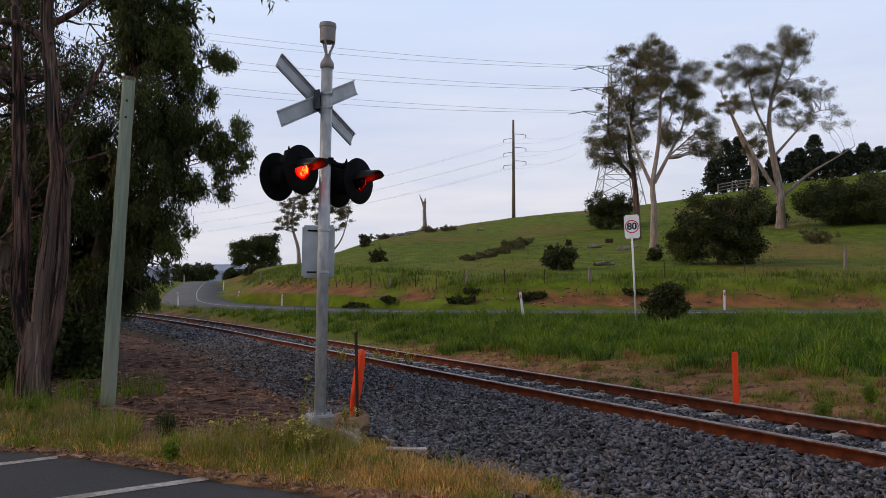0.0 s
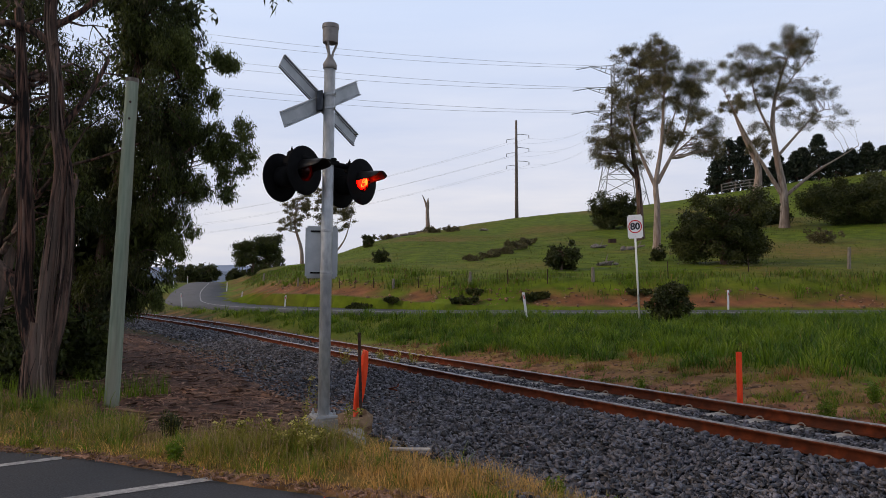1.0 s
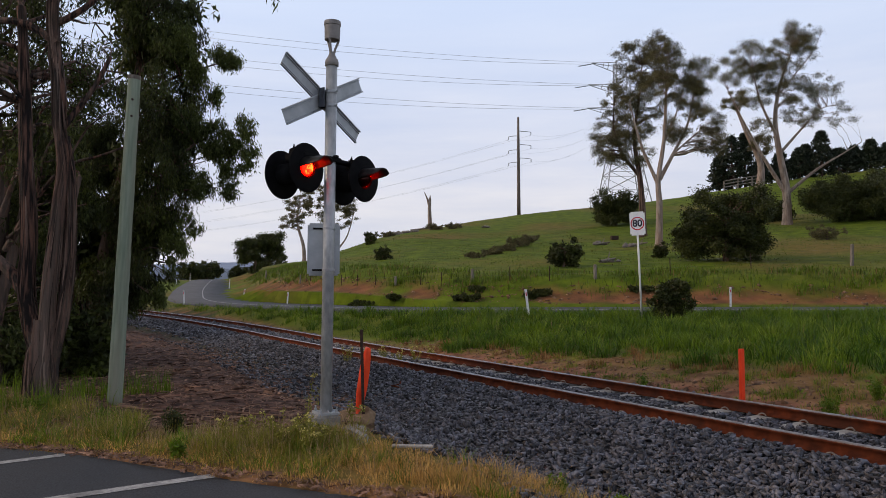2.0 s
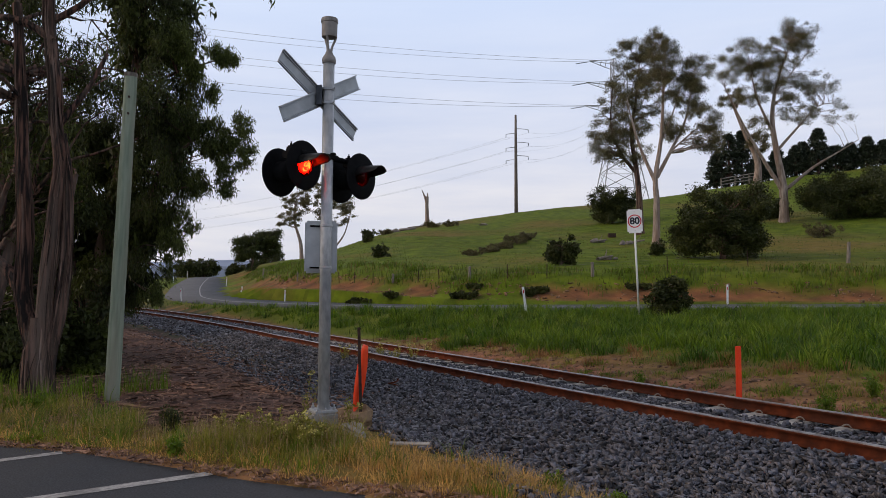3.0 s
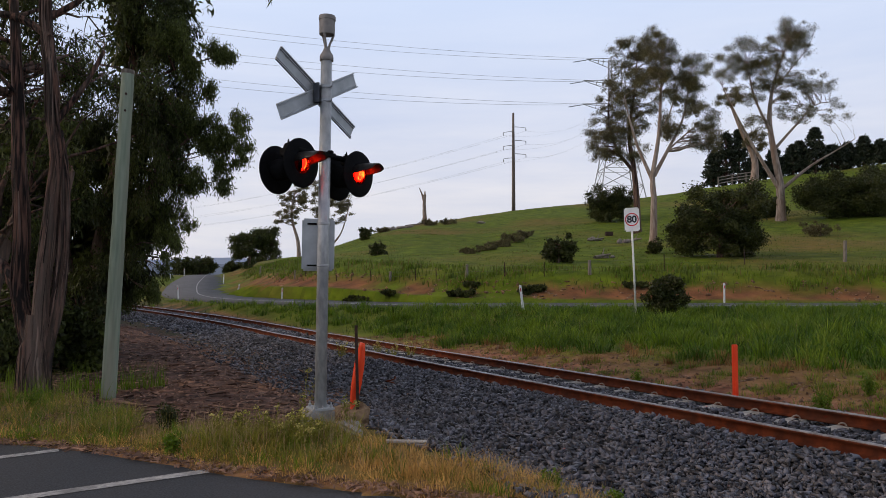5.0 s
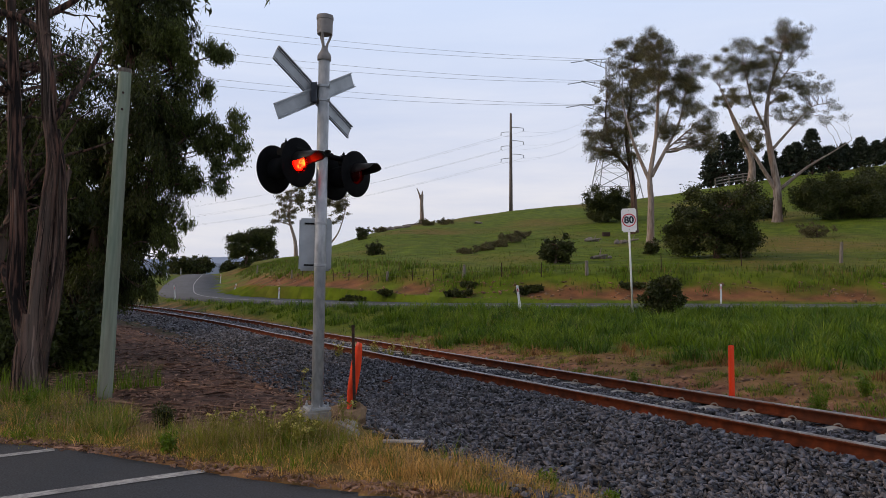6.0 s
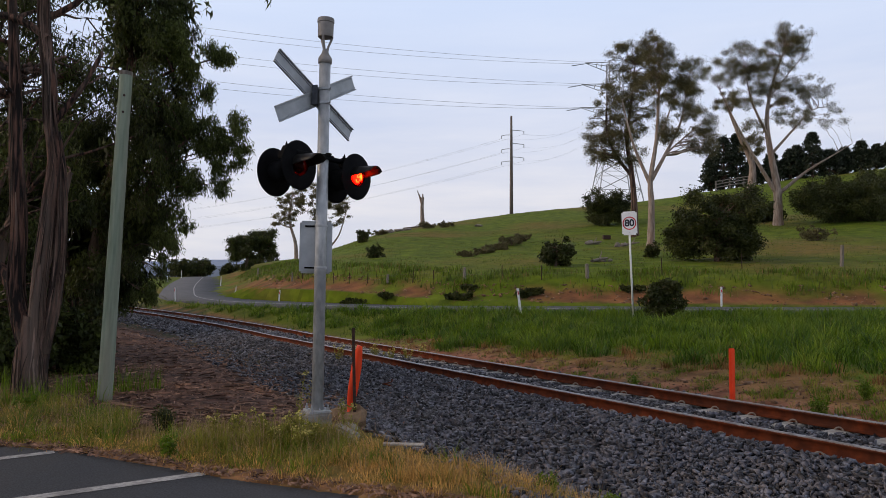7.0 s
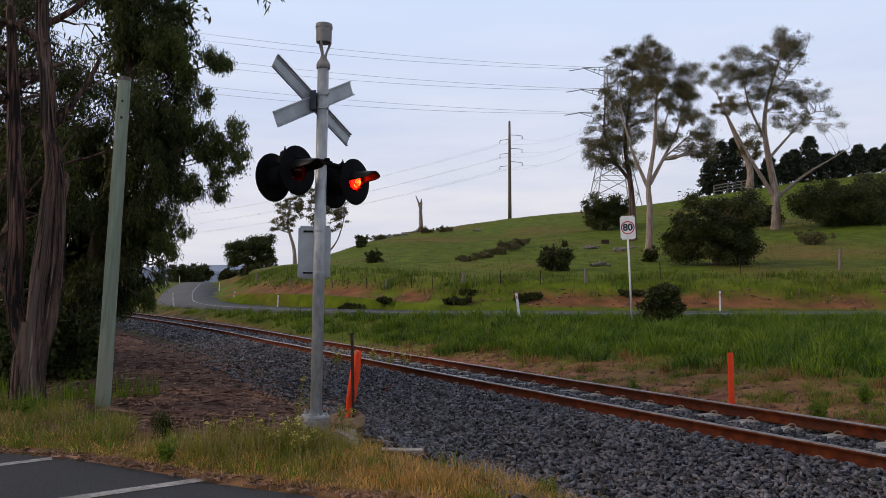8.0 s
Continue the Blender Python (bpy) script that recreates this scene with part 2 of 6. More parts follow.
L_PINE = leaf_material("black_green_pine_needles", (0.010, 0.017, 0.010), (0.024, 0.034, 0.016), lucent=0.05)
L_GRASS = leaf_material("lush_green_grass_blades", (0.055, 0.112, 0.004), (0.168, 0.245, 0.012), 0.4, 0.35)
L_DRY = leaf_material("dry_straw_grass_blades", (0.42, 0.245, 0.072), (0.70, 0.43, 0.14), 0.5, 0.35)
L_GRASS_DEEP = leaf_material("deep_green_grass_blades", (0.024, 0.064, 0.003), (0.078, 0.150, 0.008), 0.5, 0.3)
L_GRASS_PALE = leaf_material("pale_green_grass_blades", (0.095, 0.150, 0.010), (0.23, 0.30, 0.03), 0.4, 0.35)
L_RUSTGRASS = leaf_material("rusty_dead_grass_blades", (0.16, 0.075, 0.026), (0.34, 0.18, 0.066), 0.5, 0.25)
L_SEED = leaf_material("reddish_seed_stems", (0.26, 0.165, 0.085), (0.46, 0.32, 0.18), 0.4, 0.3)
L_WEED = leaf_material("yellow_green_weed", (0.14, 0.155, 0.02), (0.31, 0.28, 0.045), 0.35, 0.35)
L_FLOWER = leaf_material("pale_yellow_flower", (0.55, 0.45, 0.10), (0.65, 0.6, 0.25), 0.2, 0.3)
M_SLEEPER = material("pale_concrete_sleeper", (0.24, 0.23, 0.215), (0.44, 0.425, 0.40), 9, 0.9, 0, 0.4, c=(0.30, 0.25, 0.21))
M_CLIP = material("brown_grey_spring_steel", (0.22, 0.18, 0.14), (0.36, 0.31, 0.26), 20, 0.7, 0.3, 0.2)
M_BRACKET = material("dark_blue_grey_bracket", (0.055, 0.06, 0.075), (0.10, 0.11, 0.13), 12, 0.6, 0.2, 0.1)
M_SIDING = material("faded_line_paint", (0.24, 0.24, 0.25), (0.36, 0.36, 0.37), 4, 0.8, 0, 0.1)


# ---- builders ----
def mesh_from(name, verts, quads=(), tris=(), mat=None, parent=None, label="", smooth=False):
    """One mesh object from arrays of corners and faces."""
    verts = np.asarray(verts, dtype=np.float32).reshape(-1, 3)
    quads = np.asarray(quads, dtype=np.int32).reshape(-1, 4)
    tris = np.asarray(tris, dtype=np.int32).reshape(-1, 3)
    me = bpy.data.meshes.new(name)
    me.vertices.add(len(verts))
    me.vertices.foreach_set("co", verts.ravel())
    loops = np.concatenate([quads.ravel(), tris.ravel()])
    me.loops.add(len(loops))
    me.loops.foreach_set("vertex_index", loops)
    starts = np.concatenate([np.arange(len(quads)) * 4, len(quads) * 4 + np.arange(len(tris)) * 3]).astype(np.int32)
    me.polygons.add(len(starts))
    me.polygons.foreach_set("loop_start", starts)
    if smooth:
        me.polygons.foreach_set("use_smooth", np.ones(len(starts), dtype=bool))
    me.update(calc_edges=True)
    me.validate()
    if mat:
        me.materials.append(mat)
    ob = new(name, me)
    if parent:
        ob.parent = parent
    if label:
        ob["label"] = label
    return ob


def part(name, bm, mat, parent=None, label="", m=None, smooth=False, bevel=0.0):
    """Links a bmesh as one mesh object under a thing or a part."""
    if bevel:
        bmesh.ops.bevel(bm, geom=list(bm.edges), offset=bevel, segments=2, affect="EDGES", clamp_overlap=True)
    if m is not None:
        bm.transform(m)
    bmesh.ops.recalc_face_normals(bm, faces=bm.faces)
    me = bpy.data.meshes.new(name)
    for f in bm.faces:
        f.smooth = smooth
    bm.to_mesh(me)
    bm.free()
    me.materials.append(mat)
    ob = new(name, me)
    if parent:
        ob.parent = parent
    if label:
        ob["label"] = label
    return ob


def thing(name, m, label, category, group="", kind=""):
    ob = new(name)
    ob.matrix_world = m
    return tagged(ob, label, category, group, kind)


def box(sx, sy, sz, at=(0, 0, 0)):
    bm = bmesh.new()
    bmesh.ops.create_cube(bm, size=1)
    bm.transform(Matrix.Translation(at) @ Matrix.Diagonal((sx, sy, sz, 1)))
    return bm


def lathe(profile, seg=24, arc=1.0):
    """A turned shape about z from (radius, height) pairs."""
    bm = bmesh.new()
    rings = []
    for r, z in profile:
        rings.append([bm.verts.new((r * math.cos(2 * math.pi * arc * i / seg), r * math.sin(2 * math.pi * arc * i / seg), z)) for i in range(seg)])
    for a, b in zip(rings[:-1], rings[1:]):
        for i in range(seg):
            j = (i + 1) % seg
            bm.faces.new((a[i], a[j], b[j], b[i]))
    for ring in (rings[0], rings[-1]):
        if profile[rings.index(ring)][0] > 1e-4:
            bm.faces.new(ring)
    bmesh.ops.remove_doubles(bm, verts=bm.verts, dist=1e-5)
    return bm


def join_bm(*bms):
    out = bmesh.new()
    for b in bms:
        me = bpy.data.meshes.new("tmp")
        b.to_mesh(me)
        out.from_mesh(me)
        b.free()
        bpy.data.meshes.remove(me)
    return out


def tube_arrays(path, radii, seg=8, rough=0.0, rng=None):
    """A tapered tube along a path of points; arrays of corners and quads."""
    path = np.asarray(path, float)
    radii = np.asarray(radii, float)
    tan = np.gradient(path, axis=0)
    tan /= np.linalg.norm(tan, axis=1)[:, None] + 1e-9
    ref = np.array([0.31, 0.95, 0.05]) if abs(tan[0][2]) > 0.5 else np.array([0, 0, 1.0])
    u = np.cross(tan, ref)
    u /= np.linalg.norm(u, axis=1)[:, None] + 1e-9
    v = np.cross(tan, u)
    ang = np.arange(seg) * 2 * np.pi / seg
    rr = radii[:, None] * np.ones(seg)
    if rough and rng is not None:
        rr = rr * (1 + rough * (rng.random((1, seg)) - 0.5) + rough * 0.6 * (rng.random(rr.shape) - 0.5))
    ring = path[:, None, :] + rr[:, :, None] * (np.cos(ang)[None, :, None] * u[:, None, :] + np.sin(ang)[None, :, None] * v[:, None, :])
    k = len(path)
    i, j = np.meshgrid(np.arange(k - 1), np.arange(seg), indexing="ij")
    i, j = i.ravel(), j.ravel()
    jn = (j + 1) % seg
    q = np.stack([i * seg + j, i * seg + jn, (i + 1) * seg + jn, (i + 1) * seg + j], 1)
    return ring.reshape(-1, 3), q


def merge_arrays(items):
    vs, qs, base = [], [], 0
    for v, q in items:
        vs.append(v)
        qs.append(q + base)
        base += len(v)
    return np.concatenate(vs), np.concatenate(qs)


def smoothstep(x, a, b):
    t = np.clip((x - a) / (b - a), 0, 1)
    return t * t * (3 - 2 * t)


def lumps(x, y, scale, seed=0):
    """Soft sums of waves: an uneven surface without a pattern one could see."""
    r = np.random.RandomState(seed)
    out = 0
    for k in range(7):
        a, p = r.rand() * 6.28, r.rand() * 6.28
        f = (0.6 + 0.35 * k) / scale
        out = out + np.sin((x * np.cos(a) + y * np.sin(a)) * f * 6.28 + p + 1.3 * np.sin((x * np.sin(a) - y * np.cos(a)) * f * 3.1 + p * 2)) / (1 + 0.5 * k)
    return out / 3.0


# ---- the plan: railway, roads and land ----
GAUGE = 1.435
RAIL_H = 0.155


def track_x(y):
    s = y - 10
    return 3.366 - 0.5855 * s + 0.0018 * s * s - 0.017 * np.clip(y - 22, 0, None) ** 1.8


def track_slope(y):
    return -0.5855 + 0.0036 * (y - 10) - 0.0306 * np.clip(y - 22, 0, None) ** 0.8


def track_z(y):
    return -0.085 - 0.0211 * (np.clip(y, -8, 25) - 10)


def track_n(x, y):
    """Signed distance from the track's centre line, positive on the hill's side."""
    s = track_slope(y)
    return (x - track_x(y)) / np.sqrt(1 + s * s)


ROAD = np.array([(120, 24, 0.9), (60, 28, 0.45), (40, 29.7, 0.3), (20, 31.6, 0.22), (6, 33.5, 0.16), (-2, 36.0, 0.08), (-9, 42.3, 0.0), (-15.0, 49.5, -0.08),
                 (-19.6, 57.5, -0.05), (-23.4, 67.5, 0.15), (-27.6, 80, 0.6), (-34.6, 103, 1.3), (-39.2, 118, 1.45), (-45, 138, 1.2), (-60, 180, -2)], float)
ROAD_HALF = 2.9


def dense_line(pts, step):
    out = []
    n = len(pts)
    for i in range(n - 1):
        p0, p1, p2, p3 = pts[max(i - 1, 0)], pts[i], pts[i + 1], pts[min(i + 2, n - 1)]
        k = max(2, int(np.linalg.norm(p2 - p1) / step))
        for t in np.arange(k) / k:
            out.append(0.5 * (2 * p1 + (p2 - p0) * t + (2 * p0 - 5 * p1 + 4 * p2 - p3) * t ** 2 + (3 * p1 - p0 - 3 * p2 + p3) * t ** 3))
    out.append(pts[-1])
    return np.array(out)


ROAD_LINE = dense_line(ROAD, 2.0)


def road_rel(x, y):
    """Distance from the far road's centre line, its side (+ towards the hill) and its height there."""
    x, y = np.asarray(x, float), np.asarray(y, float)
    best = np.full(x.shape, 1e9)
    side = np.zeros(x.shape)
    z = np.zeros(x.shape)
    for a, b in zip(ROAD_LINE[:-1], ROAD_LINE[1:]):
        d = b - a
        t = np.clip(((x - a[0]) * d[0] + (y - a[1]) * d[1]) / (d[0] ** 2 + d[1] ** 2), 0, 1)
        px, py = a[0] + t * d[0], a[1] + t * d[1]
        r = np.hypot(x - px, y - py)
        hit = r < best
        best = np.where(hit, r, best)
        side = np.where(hit, np.sign((x - px) * d[1] - (y - py) * d[0]), side)
        z = np.where(hit, a[2] + t * d[2], z)
    return best, side, z


def land(x, y):
    """Height of the ground."""
    x, y = np.asarray(x, float), np.asarray(y, float)
    n = track_n(x, y)
    tz = track_z(y)
    # road side of the railway
    off = np.interp(-n, [0, 0.30, 0.43, 0.90, 0.99, 1.4, 2.1, 3.4, 5], [-0.180, -0.180, -0.215, -0.215, -0.152, -0.18, -0.29, -0.38, -0.34])
    verge = 0.012 - 0.02 * np.clip(y - 8, 0, 40) - 0.03 * smoothstep(y, 5.5, 7.5)
    w = smoothstep(-n, 3.2, 5.2)
    near = (tz + off) * (1 - w) + verge * w
    # between railway and far road
    r, side, rz = road_rel(x, y)
    offn = np.interp(n, [0, 0.30, 0.43, 0.90, 0.99, 1.4, 2.0, 3.0, 5.0, 8.0], [-0.180, -0.180, -0.215, -0.215, -0.152, -0.18, -0.28, -0.18, 0.06, 0.2])
    rr = np.clip(r - ROAD_HALF, 0, None)
    t = n / (n + rr + 1e-6)
    t = np.where(n > 0, t, 0)
    far = (tz + offn) * (1 - smoothstep(t, 0.3, 0.95)) + (rz - 0.03) * smoothstep(t, 0.3, 0.95)
    z = np.where(n > 0, far, near)
    z = np.where((r < ROAD_HALF + 0.3), np.minimum(rz - 0.05, z + 5), z)
    # hill behind the road
    v = np.clip(r - ROAD_HALF - 0.4, 0, None)
    crest = np.interp(x, [-70, -45, -32, -19, 0.7, 14.5, 28, 48, 90, 200], [-3.0, 6.59, 6.97, 6.38, 9.97, 13.72, 15.22, 17.3, 24.2, 32.0])
    length = np.interp(x, [-45, -30, -19, 0, 15], [16, 26, 42, 88, 112])
    front = smoothstep(x, -24, 0)
    reach = v * (1 - front) + np.clip(y - 36.0 + 0.06 * x, 0, None) * front
    s = reach / length
    rise = np.where(s < 0.85, s, 0.85 + (1 - np.exp(-(s - 0.85) / 0.22)) * 0.22) - 0.30 * smoothstep(s, 1.1, 2.4)
    bank = 1.05 * smoothstep(v, 0.3, 4.5)
    hill = rz + bank + (crest - 1.2) * rise + lumps(x, y, 24, 3) * 0.35 * smoothstep(v, 5, 25)
    z = np.where((side > 0) & (r > ROAD_HALF + 0.3), hill, z)
    dist = np.hypot(x, y)
    z = z - 25 * smoothstep(dist, 190, 700)
    fine = lumps(x, y, 1.6, 5) * 0.02 * smoothstep(np.abs(n), 2, 4) * smoothstep(r, 3.2, 4.5) * smoothstep(y - edge_y(x), 0.1, 0.8)
    return z + fine


EDGE = [(-30, 17.0), (-12, 10.0), (-4.32, 6.97), (-3.29, 6.66), (-1.94, 5.95), (-0.79, 5.46), (1.2, 4.75), (3.0, 4.1), (9, 1.6), (30, -6)]


def edge_y(x):
    """Edge of the near road's asphalt."""
    return np.interp(x, [p[0] for p in EDGE], [p[1] for p in EDGE])


def build_ground():
    xs = np.concatenate([-np.geomspace(13, 3000, 70)[::-1], np.arange(-12.8, 15, 0.17), np.geomspace(15.1, 3000, 75)])
    ys = np.concatenate([-np.geomspace(2.2, 400, 18)[::-1], np.arange(-2, 3, 0.5), np.arange(3, 22, 0.17), np.arange(22, 60, 0.45), np.geomspace(60.5, 3500, 110)])
    X, Y = np.meshgrid(xs, ys)
    Z = land(X, Y)
    on_road = Y < edge_y(X)
    Z = np.where(on_road, -0.03, Z)
    nx, ny = len(xs), len(ys)
    i, j = np.meshgrid(np.arange(ny - 1), np.arange(nx - 1), indexing="ij")
    q = np.stack([i * nx + j, i * nx + j + 1, (i + 1) * nx + j + 1, (i + 1) * nx + j], -1).reshape(-1, 4)
    ob = mesh_from("ground", np.stack([X, Y, Z], -1), q, mat=M_GROUND, smooth=True)
    tagged(ob, "grassy railway land with bare earth and a rising green hill", "ground", kind="structure")
    n = track_n(X, Y)
    r, side, _ = road_rel(X, Y)
    jitter = lumps(X, Y, 2.3, 8) * 0.45
    ballast = smoothstep(n + jitter * 0.6, -4.6, -3.6) * (1 - smoothstep(n, 1.5, 2.0))
    leaf_part = smoothstep(-n + jitter, 2.2, 3.4) * smoothstep(-X + jitter * 0.5, 0.5, 1.5)
    ballast = ballast * (1 - 0.85 * leaf_part)
    litter = leaf_part * smoothstep(Y - 7.8 + jitter * 0.5, -0.3, 0.6)
    earth = smoothstep(n, 1.4, 2.0) * (1 - smoothstep(n + jitter, 2.5, 3.4))
    earth = np.maximum(earth, 0.9 * smoothstep(n + jitter, 1.4, 2) * (1 - smoothstep(n + jitter * 2 + np.clip(X - 2, 0, 6) * -0.18, 3.0, 4.6)) * 0.8)
    earth = earth * (1 - 0.9 * smoothstep(Y, 20, 27) * smoothstep(n, 1.8, 2.4))
    verge_soil = smoothstep(Y - edge_y(X), 0.0, 0.2) * smoothstep(-n, 4.0, 4.8) * (0.45 + 0.3 * jitter) * (1 - smoothstep(Y, 12, 16))
    earth = np.maximum(earth, np.clip(verge_soil, 0, 1))
    strip = 1 - smoothstep(np.abs(Y - edge_y(X) - 0.08 + jitter * 0.1), 0.08, 0.3)
    earth = np.maximum(earth, strip * 0.8)
    v = r - ROAD_HALF
    cut = np.where(side > 0, smoothstep(v, 0.5, 1.1) * (1 - smoothstep(v + jitter * 1.2, 1.9, 3.4)), 0) * smoothstep(lumps(X, Y, 9, 12) + 0.45 * lumps(X, Y, 2.2, 14) + 0.62, 0.1, 0.7)
    a = ob.data.attributes.new("zone", "FLOAT_COLOR", "POINT")
    a.data.foreach_set("color", np.stack([earth, ballast, litter, np.ones_like(X)], -1).astype(np.float32).ravel())
    b = ob.data.attributes.new("cut", "FLOAT", "POINT")
    b.data.foreach_set("value", cut.astype(np.float32).ravel())


build_ground()


def sweep_strip(name, line, a, b, lift, mat, label, category="road", kind="structure", parent=None):
    """A flat strip between the sideways offsets a and b along a line."""
    t = np.gradient(line[:, :2], axis=0)
    t /= np.linalg.norm(t, axis=1)[:, None]
    nrm = np.stack([t[:, 1], -t[:, 0]], 1)
    k = len(line)
    left = np.column_stack([line[:, :2] + nrm * a, line[:, 2] + lift])
    right = np.column_stack([line[:, :2] + nrm * b, line[:, 2] + lift])
    low = np.column_stack([line[:, :2] + nrm * b, line[:, 2] + lift - 0.1])
    low2 = np.column_stack([line[:, :2] + nrm * a, line[:, 2] + lift - 0.1])
    i = np.arange(k - 1)
    q = np.concatenate([np.stack([o * k + i, o * k + i + 1, p * k + i + 1, p * k + i], 1) for o, p in ((0, 1), (1, 2), (3, 0))])
    ob = mesh_from(name, np.concatenate([left, right, low, low2]), q, mat=mat, parent=parent)
    return tagged(ob, label, category, kind=kind)


road_far = sweep_strip("road", ROAD_LINE, -ROAD_HALF, ROAD_HALF, 0.0, M_FAR_ASPHALT, "grey country road bending away over a crest")


def build_near_road():
    xs = np.linspace(-30, 30, 241)
    ey = edge_y(xs) + lumps(xs, xs * 0, 0.9, 4) * 0.035
    top = np.column_stack([xs, ey, np.full_like(xs, 0.0)])
    low = np.column_stack([xs, ey + 0.01, np.full_like(xs, -0.09)])
    back = np.column_stack([xs, np.full_like(xs, -9.0), np.full_like(xs, 0.0)])
    k = len(xs)
    i = np.arange(k - 1)
    q = np.concatenate([np.stack([2 * k + i, 2 * k + i + 1, i + 1, i], 1), np.stack([i, i + 1, k + i + 1, k + i], 1)])
    road = tagged(mesh_from("road", np.concatenate([top, low, back]), q, mat=M_ASPHALT), "dark asphalt road with a crumbling grassy edge", "road", kind="structure")
    for (x0, y0), (x1, y1), w in (((-5.2, 5.62), (-3.60, 6.70), 0.115), ((-3.6, 4.98), (-1.97, 5.99), 0.125)):
        d = np.array([x1 - x0, y1 - y0])
        d = d / np.linalg.norm(d)
        nn = np.array([-d[1], d[0]]) * w / 2
        t = np.linspace(0, 1, 40)[:, None]
        mid = np.array([x0, y0]) + t * np.array([x1 - x0, y1 - y0])
        wob = (np.random.rand(40, 1) - 0.5) * 0.008
        a, b = mid + nn + wob, mid - nn - wob
        v = np.column_stack([np.concatenate([a, b]), np.full(80, 0.005)])
        i = np.arange(39)
        mesh_from("road_marking", v, np.stack([i, 40 + i, 41 + i, i + 1], 1), mat=M_PAINT, parent=road, label="worn white painted line")


build_near_road()
for off_a, off_b in ((-0.05, 0.05),):
    sweep_strip("road_marking", ROAD_LINE, off_a, off_b, 0.006, M_SIDING, "white painted line", "", "", road_far)


# ---- railway track ----
def track_point(y, n, dz):
    """A place beside the track: y along it, n metres sideways, dz above the rail heads' plane."""
    y = np.asarray(y, float)
    s = track_slope(y)
    c = 1 / np.sqrt(1 + s * s)
    return np.stack([track_x(y) + n * c, y - n * s * c, track_z(y) + dz + 0 * y], -1)


RAIL_PROFILE = [(-0.070, -0.155), (-0.070, -0.144), (-0.022, -0.128), (-0.0085, -0.115), (-0.0085, -0.048), (-0.034, -0.036), (-0.035, -0.008),
                (0.035, -0.008), (0.034, -0.036), (0.0085, -0.048), (0.0085, -0.115), (0.022, -0.128), (0.070, -0.144), (0.070, -0.155)]


SLEEPER_Y = [2.2]
while SLEEPER_Y[-1] < 46:
    SLEEPER_Y.append(SLEEPER_Y[-1] + 0.60 * math.cos(math.atan(track_slope(SLEEPER_Y[-1]))))


def build_track():
    track = thing("railway_track", Matrix(), "single railway track on dark ballast with rusty rails", "railway track", kind="structure")
    ys = np.concatenate([np.arange(-6, 22, 0.25), np.arange(22, 62, 1.0)])
    for side in (-1, 1):
        rows = np.stack([track_point(ys, side * GAUGE / 2 + px, pz) for px, pz in RAIL_PROFILE], 1)
        k, m = rows.shape[:2]
        i, j = [g.ravel() for g in np.meshgrid(np.arange(k - 1), np.arange(m), indexing="ij")]
        q = np.stack([i * m + j, i * m + (j + 1) % m, (i + 1) * m + (j + 1) % m, (i + 1) * m + j], 1)
        rail = mesh_from("rail", rows.reshape(-1, 3), q, mat=M_RUST, parent=track)
        head = np.stack([track_point(ys, side * GAUGE / 2 + px, pz) for px, pz in ((-0.036, -0.012), (-0.030, -0.001), (0.0, 0.002), (0.030, -0.001), (0.036, -0.012))], 1)
        m = 5
        i, j = [g.ravel() for g in np.meshgrid(np.arange(k - 1), np.arange(m - 1), indexing="ij")]
        q = np.stack([i * m + j, i * m + j + 1, (i + 1) * m + j + 1, (i + 1) * m + j], 1)
        mesh_from("rail_head", head.reshape(-1, 3), q, mat=M_RAILTOP, parent=rail, label="polished running surface", smooth=True)
    # sleepers and their clips
    bm = box(2.45, 0.24, 0.2)
    sleeper = part("sleeper", bm, M_SLEEPER, track, "pale concrete sleeper half buried in stones", bevel=0.015)
    sleeper.data.transform(Matrix.Translation((0, 0, -0.1)))
    a = np.linspace(-0.3, 4.6, 12)
    v, q = tube_arrays(np.column_stack([0.027 * np.cos(a), np.linspace(-0.045, 0.045, 12), 0.022 + 0.019 * np.sin(a)]), np.full(12, 0.0105), 6)
    clip0 = mesh_from("rail_clip", v, q, mat=M_CLIP, smooth=True)
    first = True
    for y in SLEEPER_Y:
        p = track_point(y, 0, -0.157)
        m = Matrix.Translation(p) @ Matrix.Rotation(math.atan2(-track_slope(y), 1), 4, "Z")
        sl = sleeper if first else sleeper.copy()
        if not first:
            scene.collection.objects.link(sl)
        sl.matrix_local = m
        if y < 30:
            for n in (-GAUGE / 2 - 0.105, -GAUGE / 2 + 0.105, GAUGE / 2 - 0.105, GAUGE / 2 + 0.105):
                c = clip0 if first else clip0.copy()
                if not first:
                    scene.collection.objects.link(c)
                c.parent = sl
                c.matrix_local = pose(n, 0, 0.0, 0, 0, 0 if n < 0 else 180)
                first = False
        first = False


build_track()


# ---- crossing signal ----
MAST = (-1.312, 7.62)
U = Vector((0.53, 0.848, 0)).normalized()       # along the cross-arm, away from the road
FRONT = Vector((0.848, -0.53, 0)).normalized()  # the way the near lamps face


def face_matrix(at, ahead):
    """A pose whose z axis points ahead (level) and whose y axis is up."""
    ahead = Vector(ahead).normalized()
    up = Vector((0, 0, 1))
    right = up.cross(ahead).normalized()
    m = Matrix((right, up, ahead)).transposed().to_4x4()
    m.translation = at
    return m


M_LED = glow("lit_red_led_cluster", (1.0, 0.022, 0.012), 12.0)
M_LED_HOT = glow("lit_red_led_core", (1.0, 0.20, 0.035), 20.0)
M_GLASS = red_glass()
elements = []


